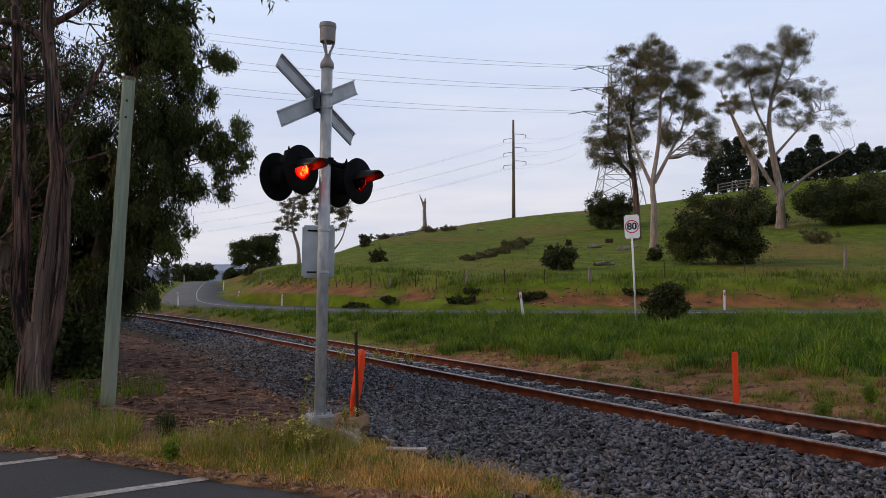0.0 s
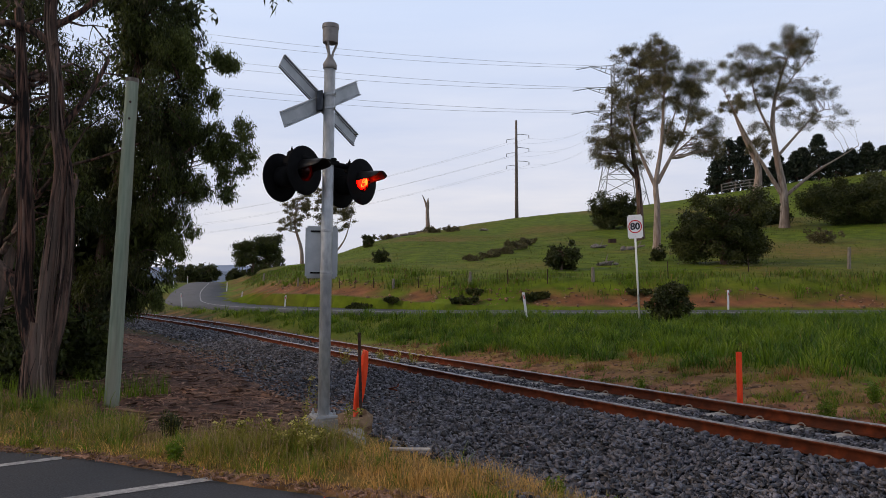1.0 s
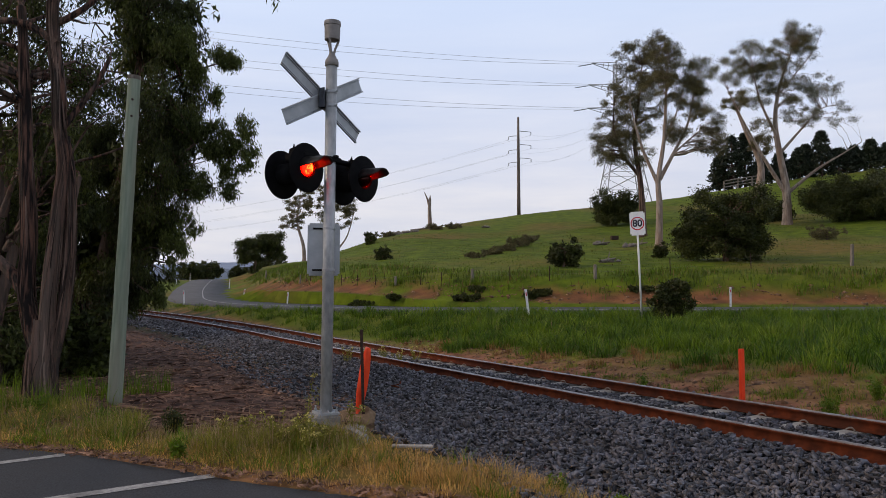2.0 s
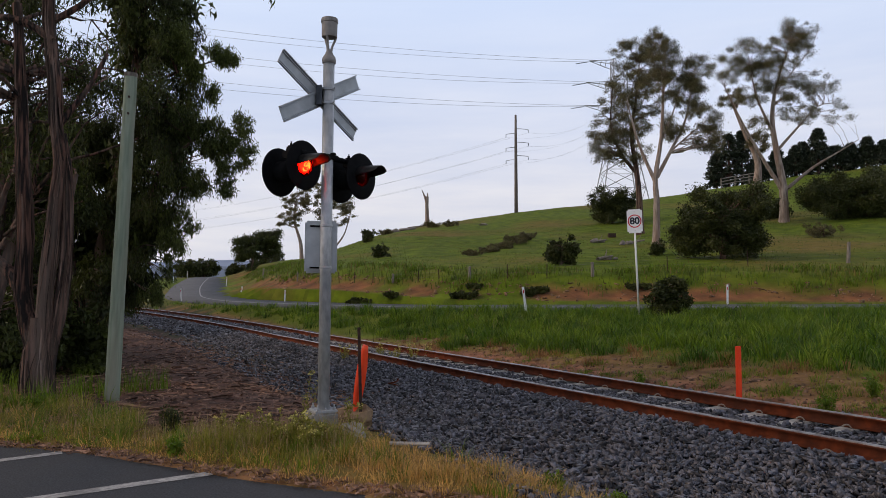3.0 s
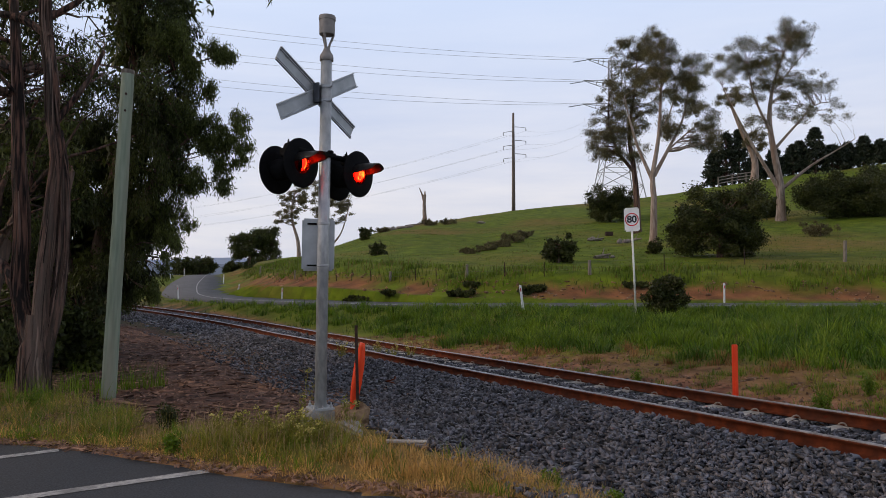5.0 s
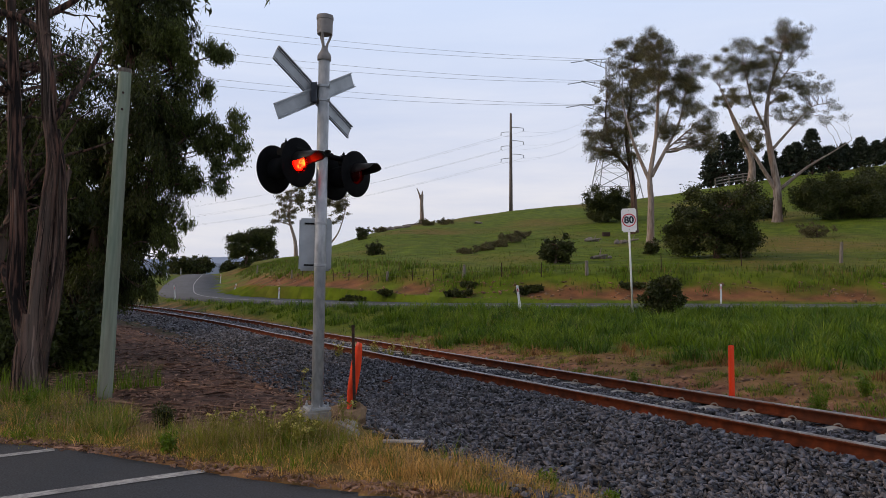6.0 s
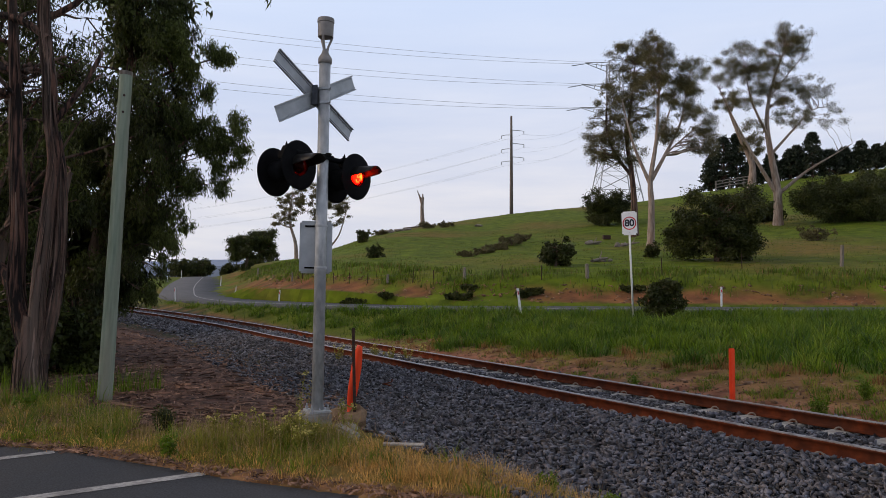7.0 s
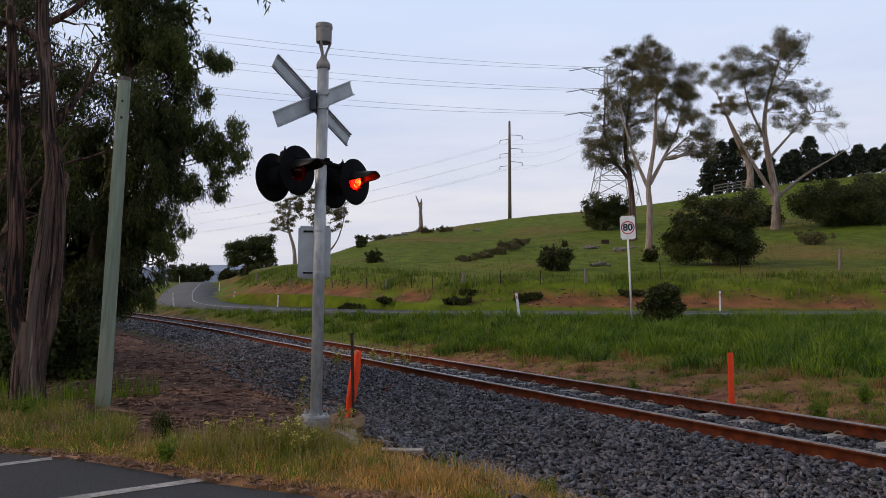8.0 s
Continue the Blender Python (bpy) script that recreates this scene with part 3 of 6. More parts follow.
def build_signal():
    mast = thing("crossing_signal", pose(MAST[0], MAST[1], 0, 0, 0.73, 0), "grey steel level crossing signal mast with red flashing lamps and crossbuck", "railway signal")
    part("pole", lathe([(0.062, 0.2), (0.061, 3.97)], 28), M_GALV, mast, smooth=True)
    foot = part("base_plate", box(0.24, 0.24, 0.022, (0, 0, 0.222)), M_GALV_DULL, mast, bevel=0.004, m=Matrix.Rotation(radians(28), 4, "Z"))
    for k in range(4):
        g = bmesh.new()
        ga = [g.verts.new(c) for c in ((0.058, -0.005, 0.23), (0.115, -0.005, 0.23), (0.058, -0.005, 0.262), (0.058, 0.005, 0.23), (0.115, 0.005, 0.23), (0.058, 0.005, 0.262))]
        for f in ((0, 1, 2), (3, 5, 4), (0, 3, 4, 1), (1, 4, 5, 2), (2, 5, 3, 0)):
            g.faces.new([ga[i] for i in f])
        part("gusset", g, M_GALV_DULL, foot, m=Matrix.Rotation(radians(28 + 90 * k), 4, "Z"))
    for k in range(4):
        a = math.pi / 4 + k * math.pi / 2
        part("bolt", lathe([(0.017, 0.0), (0.017, 0.03), (0.009, 0.03), (0.009, 0.06)], 6), M_GALV, foot, m=pose(0.125 * math.cos(a + 0.49), 0.125 * math.sin(a + 0.49), 0.23))
    bm = box(0.28, 0.29, 0.36, (0, 0, 0.03))
    part("concrete_footing", bm, M_CONCRETE, mast, "weathered concrete block", bevel=0.02, m=pose(-0.02, 0, 0, 0, 0, 28))
    # bell
    bell = part("bell_cover", lathe([(0.001, 4.455), (0.088, 4.45), (0.092, 4.43), (0.092, 4.405), (0.086, 4.40), (0.083, 4.25), (0.08, 4.245), (0.001, 4.245)], 28), M_CAP, mast, "warm grey cylindrical bell cover", smooth=False)
    part("bell_collar", lathe([(0.062, 3.955), (0.074, 3.96), (0.075, 4.0), (0.068, 4.025), (0.045, 4.06), (0.033, 4.09), (0.03, 4.11), (0.02, 4.115)], 24), M_CAP, mast, smooth=True)
    for k in range(3):
        a = k * 2.09 + 0.3
        ca, sa = math.cos(a), math.sin(a)
        v, q = tube_arrays([(0.022 * ca, 0.022 * sa, 4.09), (0.03 * ca, 0.03 * sa, 4.14), (0.055 * ca, 0.055 * sa, 4.20), (0.072 * ca, 0.072 * sa, 4.25)], [0.014, 0.013, 0.013, 0.014], 8)
        mesh_from("bell_strut", v, q, mat=M_CAP, parent=mast, smooth=True)
    # crossbuck: two channelled boards seen from behind
    board_ang = 27
    cz = 3.60
    for k, sgn in enumerate((1, -1)):
        half = 0.675
        bm = join_bm(box(2 * half, 0.165, 0.004), box(2 * half, 0.010, 0.026, (0, 0.079, 0.011)), box(2 * half, 0.010, 0.026, (0, -0.079, 0.011)),
                     box(2 * half, 0.006, 0.014, (0, 0.055, 0.008)), box(2 * half, 0.006, 0.014, (0, -0.055, 0.008)))
        m = face_matrix(Vector((0, 0, cz)) - FRONT * (0.098 + 0.03 * k), FRONT) @ Matrix.Rotation(radians(board_ang * sgn), 4, "Z")
        b = part("crossbuck_board", bm, M_GALV_DULL, mast, "aluminium back of a crossbuck board")
        b.matrix_local = m
        face = part("white_face", box(2 * half - 0.004, 0.16, 0.002, (0, 0, -0.0045)), M_SIGN, b)
    br = part("crossbuck_bracket", join_bm(box(0.15, 0.21, 0.014), box(0.02, 0.21, 0.075, (-0.07, 0, 0.035)), box(0.02, 0.21, 0.075, (0.07, 0, 0.035)), box(0.04, 0.05, 0.03, (-0.03, 0.06, 0.02)), box(0.04, 0.05, 0.03, (-0.03, -0.06, 0.02))), M_BRACKET, mast, "dark mounting bracket", bevel=0.003)
    br.matrix_local = face_matrix(Vector((0, 0, cz)) - FRONT * 0.082 - U * 0.03, FRONT)
    for z in (cz - 0.075, cz + 0.075):
        c = part("clamp_band", lathe([(0.064, -0.018), (0.068, -0.014), (0.068, 0.014), (0.064, 0.018)], 24), M_GALV, mast)
        c.matrix_local = pose(0, 0, z)
        part("clamp_bolt", lathe([(0.008, -0.05), (0.008, 0.05)], 8), M_GALV, c, m=face_matrix(Vector((0.066, -0.03, 0)), (-0.2, 1, 0)))
    # cross-arm
    arm_z = 2.93
    v, q = tube_arrays([tuple(U * t + Vector((0, 0, arm_z + 0.0))) for t in (-0.42, -0.2, 0.0, 0.2, 0.42)], [0.03] * 5, 10)
    mesh_from("cross_arm", v, q, mat=M_BLACK, parent=mast, smooth=True)
    c = part("arm_clamp", join_bm(box(0.19, 0.17, 0.05), box(0.05, 0.22, 0.03, (0, 0, 0.03))), M_BLACK, mast, bevel=0.008)
    c.matrix_local = pose(0, 0, arm_z, 0, 0, 58)
    # lamps in back-to-back pairs
    for which in ("near", "away"):
        for sgn in (1, -1):
            lit = sgn == 1
            centre = Vector({("near", 1): (-0.183, -0.32, 2.796), ("near", -1): (-0.489, -0.12, 2.745), ("away", 1): (0.345, 0.23, 2.761), ("away", -1): (0.078, 0.38, 2.734)}[which, sgn])
            m = face_matrix(centre, FRONT * sgn)
            lamp = new("lamp_unit")
            lamp.parent = mast
            lamp.matrix_local = m
            # background disc with a central opening
            ring = lathe([(0.112, 0.004), (0.252, -0.002), (0.258, -0.008), (0.252, -0.014), (0.112, -0.008)], 40)
            for f in [f for f in ring.faces if len(f.verts) > 4]:
                ring.faces.remove(f)
            part("background_disc", ring, M_BLACK, lamp, "round matt black background disc", smooth=True)
            can = lathe([(0.112, 0.006), (0.116, -0.02), (0.116, -0.12), (0.10, -0.16), (0.05, -0.175), (0.0005, -0.176), (0.05, -0.170), (0.094, -0.15), (0.108, -0.115), (0.108, 0.006)], 28)
            for f in [f for f in can.faces if len(f.verts) > 4]:
                can.faces.remove(f)
            part("lamp_housing", can, M_BLACK, lamp, smooth=True)
            # hood over the lens
            seg = 20
            hood = bmesh.new()
            rings = []
            for zz, rad, reach in ((0.0, 0.116, 92), (0.09, 0.118, 84), (0.17, 0.119, 76), (0.23, 0.119, 68), (0.27, 0.118, 56)):
                turn = [radians(90 + reach * (2 * i / seg - 1)) for i in range(seg + 1)]
                rings.append([hood.verts.new((rad * math.cos(a), rad * math.sin(a), zz * (1.0 if lit else 0.55))) for a in turn])
            for ra, rb in zip(rings[:-1], rings[1:]):
                for i in range(seg):
                    hood.faces.new((ra[i], ra[i + 1], rb[i + 1], rb[i]))
            h = part("hood", hood, M_HOOD, lamp, "black cowl hood", smooth=True)
            h.matrix_local = pose(0, 0, 0, 3, 0, 0)
            so = h.modifiers.new("thick", "SOLIDIFY")
            so.thickness = 0.004
            part("lens", lathe([(0.0005, 0.078), (0.05, 0.068), (0.085, 0.042), (0.107, -0.002)], 28), M_GLASS, lamp, "round red glass lens", smooth=True)
            # lamp element: one side carries the lit cluster, the other is a dark plate; it turns about its upright axis
            pieces = [(lathe([(0.001, -0.004), (0.088, -0.004), (0.088, 0.002), (0.001, 0.002)], 28), 0),
                      (lathe([(0.001, 0.056), (0.04, 0.047), (0.068, 0.029), (0.086, 0.006), (0.001, 0.004)], 28), 1)]
            rnd = random.Random(5)
            for k in range(34):
                a, rr = rnd.random() * 6.28, 0.064 * math.sqrt(rnd.random())
                b = box(0.016, 0.010, 0.004)
                b.transform(pose(rr * math.cos(a), rr * math.sin(a), 0.058 - 5.6 * rr * rr, 0, 0, rnd.random() * 180))
                pieces.append((b, 2))
            for b, idx in pieces:
                for f in b.faces:
                    f.material_index = idx
            el = part("lamp_element", join_bm(*[b for b, _ in pieces]), M_BLACK, lamp, "turning lamp plate with a lit red cluster on one side")
            el.data.materials.append(M_LED)
            el.data.materials.append(M_LED_HOT)
            el.matrix_local = pose(0, 0, -0.018)
            if lit:
                elements.append((which, el))
            else:
                el.matrix_local = pose(0, 0, -0.018, 0, 180, 0)
            # hanger
            v, q = tube_arrays([(0, 0.0, -0.16), (0, 0.06, -0.18), (0, 0.13, -0.185), (0, 0.17, -0.19)], [0.03, 0.028, 0.026, 0.026], 8)
            mesh_from("lamp_hanger", v, q, mat=M_BLACK, parent=lamp, smooth=True)
            part("terminal_box", box(0.13, 0.09, 0.12, (0, 0.17, -0.15)), M_BLACK, lamp, bevel=0.015)
            for dx in (-0.045, 0.045):
                part("wing_nut", lathe([(0.012, 0.0), (0.012, 0.02), (0.006, 0.022), (0.006, 0.04)], 8), M_BLACK, lamp, m=pose(dx, 0.215, -0.15, -90, 0, 0))
    # control box behind the pole and its bands
    face = Vector((0.20, -0.98, 0))
    bx = part("control_box", box(0.35, 0.57, 0.085), M_GALV_DULL, mast, "flat grey rectangular metal box", bevel=0.02)
    bx.matrix_local = face_matrix(Vector((-0.075, 0.115, 1.965)), face)
    for dy in (0.225, -0.225):
        part("box_rail", box(0.24, 0.018, 0.02, (0, dy, 0.052)), M_BLACK, bx)
        c = part("clamp_band", lathe([(0.0635, -0.014), (0.067, -0.010), (0.067, 0.010), (0.0635, 0.014)], 24), M_GALV, mast)
        c.matrix_local = pose(0, 0, 1.965 + dy)


build_signal()


# ---- posts by the railway ----
def build_posts():
    z = float(land(-4.56, 9.72))
    pole = thing("timber_pole", pose(-4.56, 9.72, z, 0, 2.6, 0), "pale green-grey treated timber pole leaning slightly", "pole")
    prof = [(0.001, 4.52), (0.075, 4.52), (0.082, 4.50)] + [(0.082 + 0.018 * k / 12 + 0.002 * math.sin(k * 2.1), 4.5 - 4.75 * k / 12) for k in range(1, 13)]
    part("shaft", lathe(prof[::-1], 18), M_POSTWOOD, pole, smooth=True)
    part("pole_cap", lathe([(0.001, 4.535), (0.086, 4.53), (0.088, 4.50), (0.084, 4.475)], 18), M_OLDWOOD, pole)
    for zz in (4.18, 3.95):
        part("bolt_head", lathe([(0.016, 0), (0.016, 0.02), (0.001, 0.022)], 8), M_STEEL_DARK, pole, m=face_matrix(Vector((0.03, -0.083, zz)), (0.3, -1, 0)))
    # orange flexible post beyond the rails
    x, y = 4.223, 10.3
    z = float(land(x, y))
    p = thing("orange_marker_post", pose(x, y, z, 0, -0.3, 0), "upright orange plastic marker post", "marker post", "orange posts")
    bm = box(0.085, 0.022, 1.03, (0, 0, 0.415))
    part("blade", bm, M_ORANGE, p, bevel=0.008)
    part("rib", box(0.018, 0.014, 1.0, (0, -0.017, 0.41)), M_ORANGE, p, bevel=0.004)
    # twisted orange post by the mast, tied to a star picket
    x, y = -0.985, 8.62
    z = float(land(x, y))
    p = thing("star_picket", pose(x - 0.035, y, z - 0.22, 0, -1.4, 0), "dark rusty steel star picket", "fence post")
    part("picket", join_bm(box(0.036, 0.008, 1.40, (0, 0, 0.70)), box(0.008, 0.03, 1.40, (0, 0.015, 0.70))), M_STEEL_DARK, p)
    p = thing("orange_marker_post", pose(x - 0.115, y + 0.05, z + 0.15, 0, 8.5, 0), "orange plastic marker post twisted and leaning on a star picket", "marker post", "orange posts")
    rows = []
    for k in range(15):
        t = k / 14
        a = 1.35 - 2.45 * t
        w, th = 0.062, 0.011
        zc = 0.02 + 0.80 * t
        c, s = math.cos(a), math.sin(a)
        rows.append([(w * c - th * s, w * s + th * c, zc), (-w * c - th * s, -w * s + th * c, zc), (-w * c + th * s, -w * s - th * c, zc), (w * c + th * s, w * s - th * c, zc)])
    v = np.array(rows).reshape(-1, 3)
    q = [(4 * i + j, 4 * i + (j + 1) % 4, 4 * i + 4 + (j + 1) % 4, 4 * i + 4 + j) for i in range(14) for j in range(4)] + [(0, 1, 2, 3), (56, 57, 58, 59)]
    mesh_from("blade", v, q, mat=M_ORANGE, parent=p)


build_posts()


# ---- plants ----
def leaves_arrays(centres, radii, count, size, rng, droop=0.5, flat=0.7):
    """Small pointed leaves scattered in soft clumps: corners and quads."""
    centres = np.asarray(centres, float)
    radii = np.asarray(radii, float)
    w = radii ** 2
    idx = rng.choice(len(centres), size=count, p=w / w.sum())
    d = rng.normal(size=(count, 3))
    d /= np.linalg.norm(d, axis=1)[:, None]
    r = 0.25 * rng.random(count) + 0.42 * np.abs(rng.normal(size=count)) + 0.2
    pos = centres[idx] + d * (r * radii[idx])[:, None] * np.array([1, 1, flat])
    a = rng.normal(size=(count, 3))
    a[:, 2] -= droop * 2
    a /= np.linalg.norm(a, axis=1)[:, None]
    b = np.cross(a, rng.normal(size=(count, 3)))
    b /= np.linalg.norm(b, axis=1)[:, None] + 1e-9
    ln = size[0] * (0.6 + 0.8 * rng.random(count))[:, None]
    wd = size[1] * (0.6 + 0.8 * rng.random(count))[:, None]
    v = np.stack([pos, pos + a * ln * 0.45 + b * wd, pos + a * ln, pos + a * ln * 0.45 - b * wd], 1)
    q = np.arange(count * 4).reshape(-1, 4)
    return v.reshape(-1, 3), q


def limb(p0, p1, r0, r1, rng, bend=0.12, k=7, sag=0.0):
    """A crooked limb from p0 to p1: path and radii."""
    p0, p1 = np.asarray(p0, float), np.asarray(p1, float)
    t = np.linspace(0, 1, k)[:, None]
    ln = np.linalg.norm(p1 - p0)
    wob = np.cumsum(rng.normal(size=(k, 3)), 0)
    wob -= wob[0] + (wob[-1] - wob[0]) * t
    path = p0 + (p1 - p0) * t + wob * ln * bend * 0.22 + np.array([0, 0, 1]) * (sag * ln * np.sin(np.pi * t))
    return path, r0 + (r1 - r0) * t[:, 0] ** 0.8


def grow_tree(name, base, stems, clumps, clump_r, leaf_count, leaf_size, seed, bark, leaf, label, category="tree", group="", twigs=3, droop=0.5, stem_seg=10, rough=0.0, flat=0.7):
    """A tree: stems as (points, first radius, last radius), limbs from the stems to each clump of leaves."""
    rng = np.random.default_rng(seed)
    tree = thing(name, pose(*base), label, category, group)
    parts, anchors = [], []
    for pts, r0, r1 in stems:
        line = dense_line(np.array(pts, float), max(0.25, 0.06 * np.linalg.norm(np.array(pts[-1]) - np.array(pts[0]))))
        t = np.linspace(0, 1, len(line))
        rad = r0 + (r1 - r0) * t ** 0.85
        if pts[0][2] < 0:
            rad[0] *= 1.25
        parts.append(tube_arrays(line, rad, stem_seg, rough, rng))
        for p, r in list(zip(line, rad))[len(line) // 4:]:
            anchors.append((p, r))
    trunk = mesh_from("trunk", *merge_arrays(parts), mat=bark, parent=tree, smooth=True)
    ap = np.array([a[0] for a in anchors])
    ar = np.array([a[1] for a in anchors])
    limbs = []
    clumps = np.asarray(clumps, float)
    for c, cr in zip(clumps, clump_r):
        d = np.linalg.norm(ap - c, axis=1) + 2.0 * np.clip(ap[:, 2] - c[2] + 0.15 * np.linalg.norm(ap[:, :2] - c[:2], axis=1), 0, None)
        i = int(np.argmin(d))
        r = min(ar[i] * 0.5, 0.014 * np.linalg.norm(ap[i] - c) + 0.012)
        path, rad = limb(ap[i], c, r, r * 0.3, rng, 0.16, 8, 0.06)
        limbs.append(tube_arrays(path, rad, 5))
        for _ in range(twigs):
            e = c + rng.normal(size=3) * cr * np.array([0.6, 0.6, 0.45])
            pth, rd = limb(path[5], e, rad[5] * 0.7, rad[5] * 0.2, rng, 0.15, 5)
            limbs.append(tube_arrays(pth, rd, 4))
    if limbs:
        tagged(mesh_from("branchwork", *merge_arrays(limbs), mat=bark, parent=tree, smooth=True), kind="stuff")
    v, q = leaves_arrays(clumps, clump_r, leaf_count, leaf_size, rng, droop, flat)
    mesh_from("crown", v, q, mat=leaf, parent=tree)
    return tree


def crown_clumps(rng, count, lobes, r_lo, r_hi):
    """Clump centres in the shells of a few lobes (x, y, z, rx, ry, rz)."""
    lobes = np.asarray(lobes, float)
    w = lobes[:, 3] * lobes[:, 5]
    out = []
    for k in rng.choice(len(lobes), size=count, p=w / w.sum()):
        d = rng.normal(size=3)
        d /= np.linalg.norm(d)
        out.append(lobes[k, :3] + d * lobes[k, 3:] * (0.55 + 0.45 * rng.random()))
    return np.array(out), r_lo + (r_hi - r_lo) * rng.random(count)


def build_left_trees():
    rng = np.random.default_rng(11)
    # big rough-barked gum by the verge
    z = float(land(-5.6, 9.75))
    stems = [([(0.02, 0, -0.25), (0.0, 0, 0.1), (0.0, 0, 0.5), (0.03, 0.02, 0.85), (0.06, 0.02, 1.15)], 0.225, 0.17),
             ([(0.0, 0, 0.6), (-0.10, 0, 0.9), (-0.2, 0.03, 1.25), (-0.26, 0.05, 1.6), (-0.25, 0.08, 2.2), (-0.31, 0.1, 3.1), (-0.38, 0.15, 4.2), (-0.5, 0.2, 5.6)], 0.12, 0.06),
             ([(0.08, -0.04, 0.65), (0.11, -0.06, 1.0), (0.12, -0.06, 1.4), (0.17, -0.03, 2.1), (0.22, 0, 2.8), (0.26, 0.02, 3.3), (0.17, 0.05, 3.8), (0.14, 0.06, 4.4), (0.05, 0.1, 5.0), (0.02, 0.1, 5.6), (0.0, 0.2, 8.0)], 0.10, 0.06),
             ([(0.14, 0.03, 0.65), (0.25, 0.05, 1.15), (0.33, 0.06, 1.8), (0.34, 0.08, 2.6), (0.31, 0.1, 3.2), (0.23, 0.1, 3.7)], 0.095, 0.055),
             ([(-0.12, 0.25, 0.9), (-0.05, 0.3, 1.5), (0.06, 0.4, 2.2), (0.2, 0.55, 3.2)], 0.06, 0.035),
             ([(-0.2, 0.05, 1.35), (-0.42, 0.05, 1.75), (-0.75, 0.1, 2.05), (-1.2, 0.1, 2.6)], 0.09, 0.05),
             ([(0.17, 0.05, 3.75), (0.36, 0.15, 4.1), (0.55, 0.25, 4.45), (0.75, 0.3, 4.9)], 0.05, 0.025),
             ([(0.1, 0.06, 5.0), (-0.15, 0.1, 5.2), (-0.5, 0.1, 5.35), (-0.9, 0.2, 5.4)], 0.06, 0.04),
             ([(0.03, 0.1, 5.3), (0.35, 0.3, 5.6), (0.75, 0.5, 6.2), (0.9, 0.6, 7.0)], 0.045, 0.02),
             ([(0.0, 0.2, 7.5), (1.5, -0.6, 7.3), (3.0, -1.4, 6.4), (3.6, -1.75, 5.4)], 0.05, 0.012)]
    cl, cr = crown_clumps(rng, 46, [(-0.9, 1.2, 4.6, 1.0, 1.2, 1.3), (0.3, 2.0, 5.2, 1.0, 1.0, 0.8), (-0.6, 1.0, 7.0, 1.8, 1.2, 1.2)], 0.25, 0.5)
    # unseen leaf clumps overhead and to the left, added to shade the stems
    top, tr = crown_clumps(rng, 60, [(-1.0, -1.6, 7.6, 2.4, 1.6, 1.2), (-3.4, -1.2, 4.2, 1.2, 1.4, 2.2), (-2.6, 0.8, 6.5, 1.6, 1.6, 1.8)], 0.35, 0.6)
    cl = np.concatenate([cl, top])
    cr = np.concatenate([cr, tr])
    cl = np.concatenate([cl, [(3.62, -1.75, 4.92), (3.7, -1.7, 5.1), (3.55, -1.8, 5.15)]])
    cr = np.concatenate([cr, [0.11, 0.12, 0.12]])
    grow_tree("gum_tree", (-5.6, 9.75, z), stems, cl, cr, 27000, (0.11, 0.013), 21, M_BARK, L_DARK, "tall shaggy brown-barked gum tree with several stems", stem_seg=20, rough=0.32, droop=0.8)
    gum = bpy.data.objects["gum_tree"]
    srng = np.random.default_rng(24)
    strips = []
    for k in range(260):
        pts, r0, r1 = stems[srng.choice(4, p=[0.25, 0.2, 0.35, 0.2])]
        line = dense_line(np.array(pts, float), 0.2)
        i = srng.integers(0, max(1, len(line) - 6))
        seg = line[i:i + srng.integers(4, 9)]
        t = np.linspace(i / len(line), min(1, (i + len(seg)) / len(line)), len(seg))
        rad = (r0 + (r1 - r0) * t ** 0.85) * 1.02
        ang = srng.random() * 6.28 + np.linspace(0, srng.normal() * 0.5, len(seg))
        lift = 1 + 0.10 * np.linspace(1, 0, len(seg)) * srng.random()
        path = seg + np.column_stack([np.cos(ang), np.sin(ang), 0 * ang]) * (rad * lift)[:, None]
        wd = 0.005 + 0.016 * srng.random() ** 2
        strips.append(tube_arrays(path, wd * np.sin(np.linspace(0.35, 2.9, len(seg))), 5, 0.5, srng))
    tagged(mesh_from("loose_bark", *merge_arrays(strips), mat=M_BARKSTRIP, parent=gum, label="peeling tan and grey bark ribbons"), kind="stuff")
    z = float(land(-7.5, 11.6))
    stems = [([(0, 0, -0.2), (-0.1, 0, 1.5), (0.1, 0, 3.0), (-0.2, 0.1, 5.0)], 0.26, 0.1), ([(0.05, 0, 1.0), (0.35, 0, 2.2), (0.55, 0.2, 3.6)], 0.12, 0.05),
             ([(0.4, -0.3, 2.2), (1.0, -0.5, 3.0), (1.5, -0.6, 3.5), (2.0, -0.6, 3.65), (2.7, -0.6, 3.9)], 0.05, 0.012), ([(1.0, -0.5, 3.0), (1.15, -0.6, 3.6), (1.35, -0.6, 4.0), (1.75, -0.6, 4.25)], 0.03, 0.008),
             ([(1.5, -0.6, 3.5), (1.9, -0.7, 4.1), (2.3, -0.7, 4.35)], 0.022, 0.007), ([(0.5, -0.4, 2.4), (1.1, -0.6, 2.7), (1.9, -0.7, 2.9)], 0.028, 0.008), ([(0.2, -0.2, 2.6), (0.75, -0.4, 3.9), (0.9, -0.5, 4.9), (1.3, -0.5, 5.8)], 0.05, 0.014),
             ([(0.75, -0.4, 3.9), (1.2, -0.5, 4.6), (1.9, -0.5, 4.9)], 0.024, 0.007)]
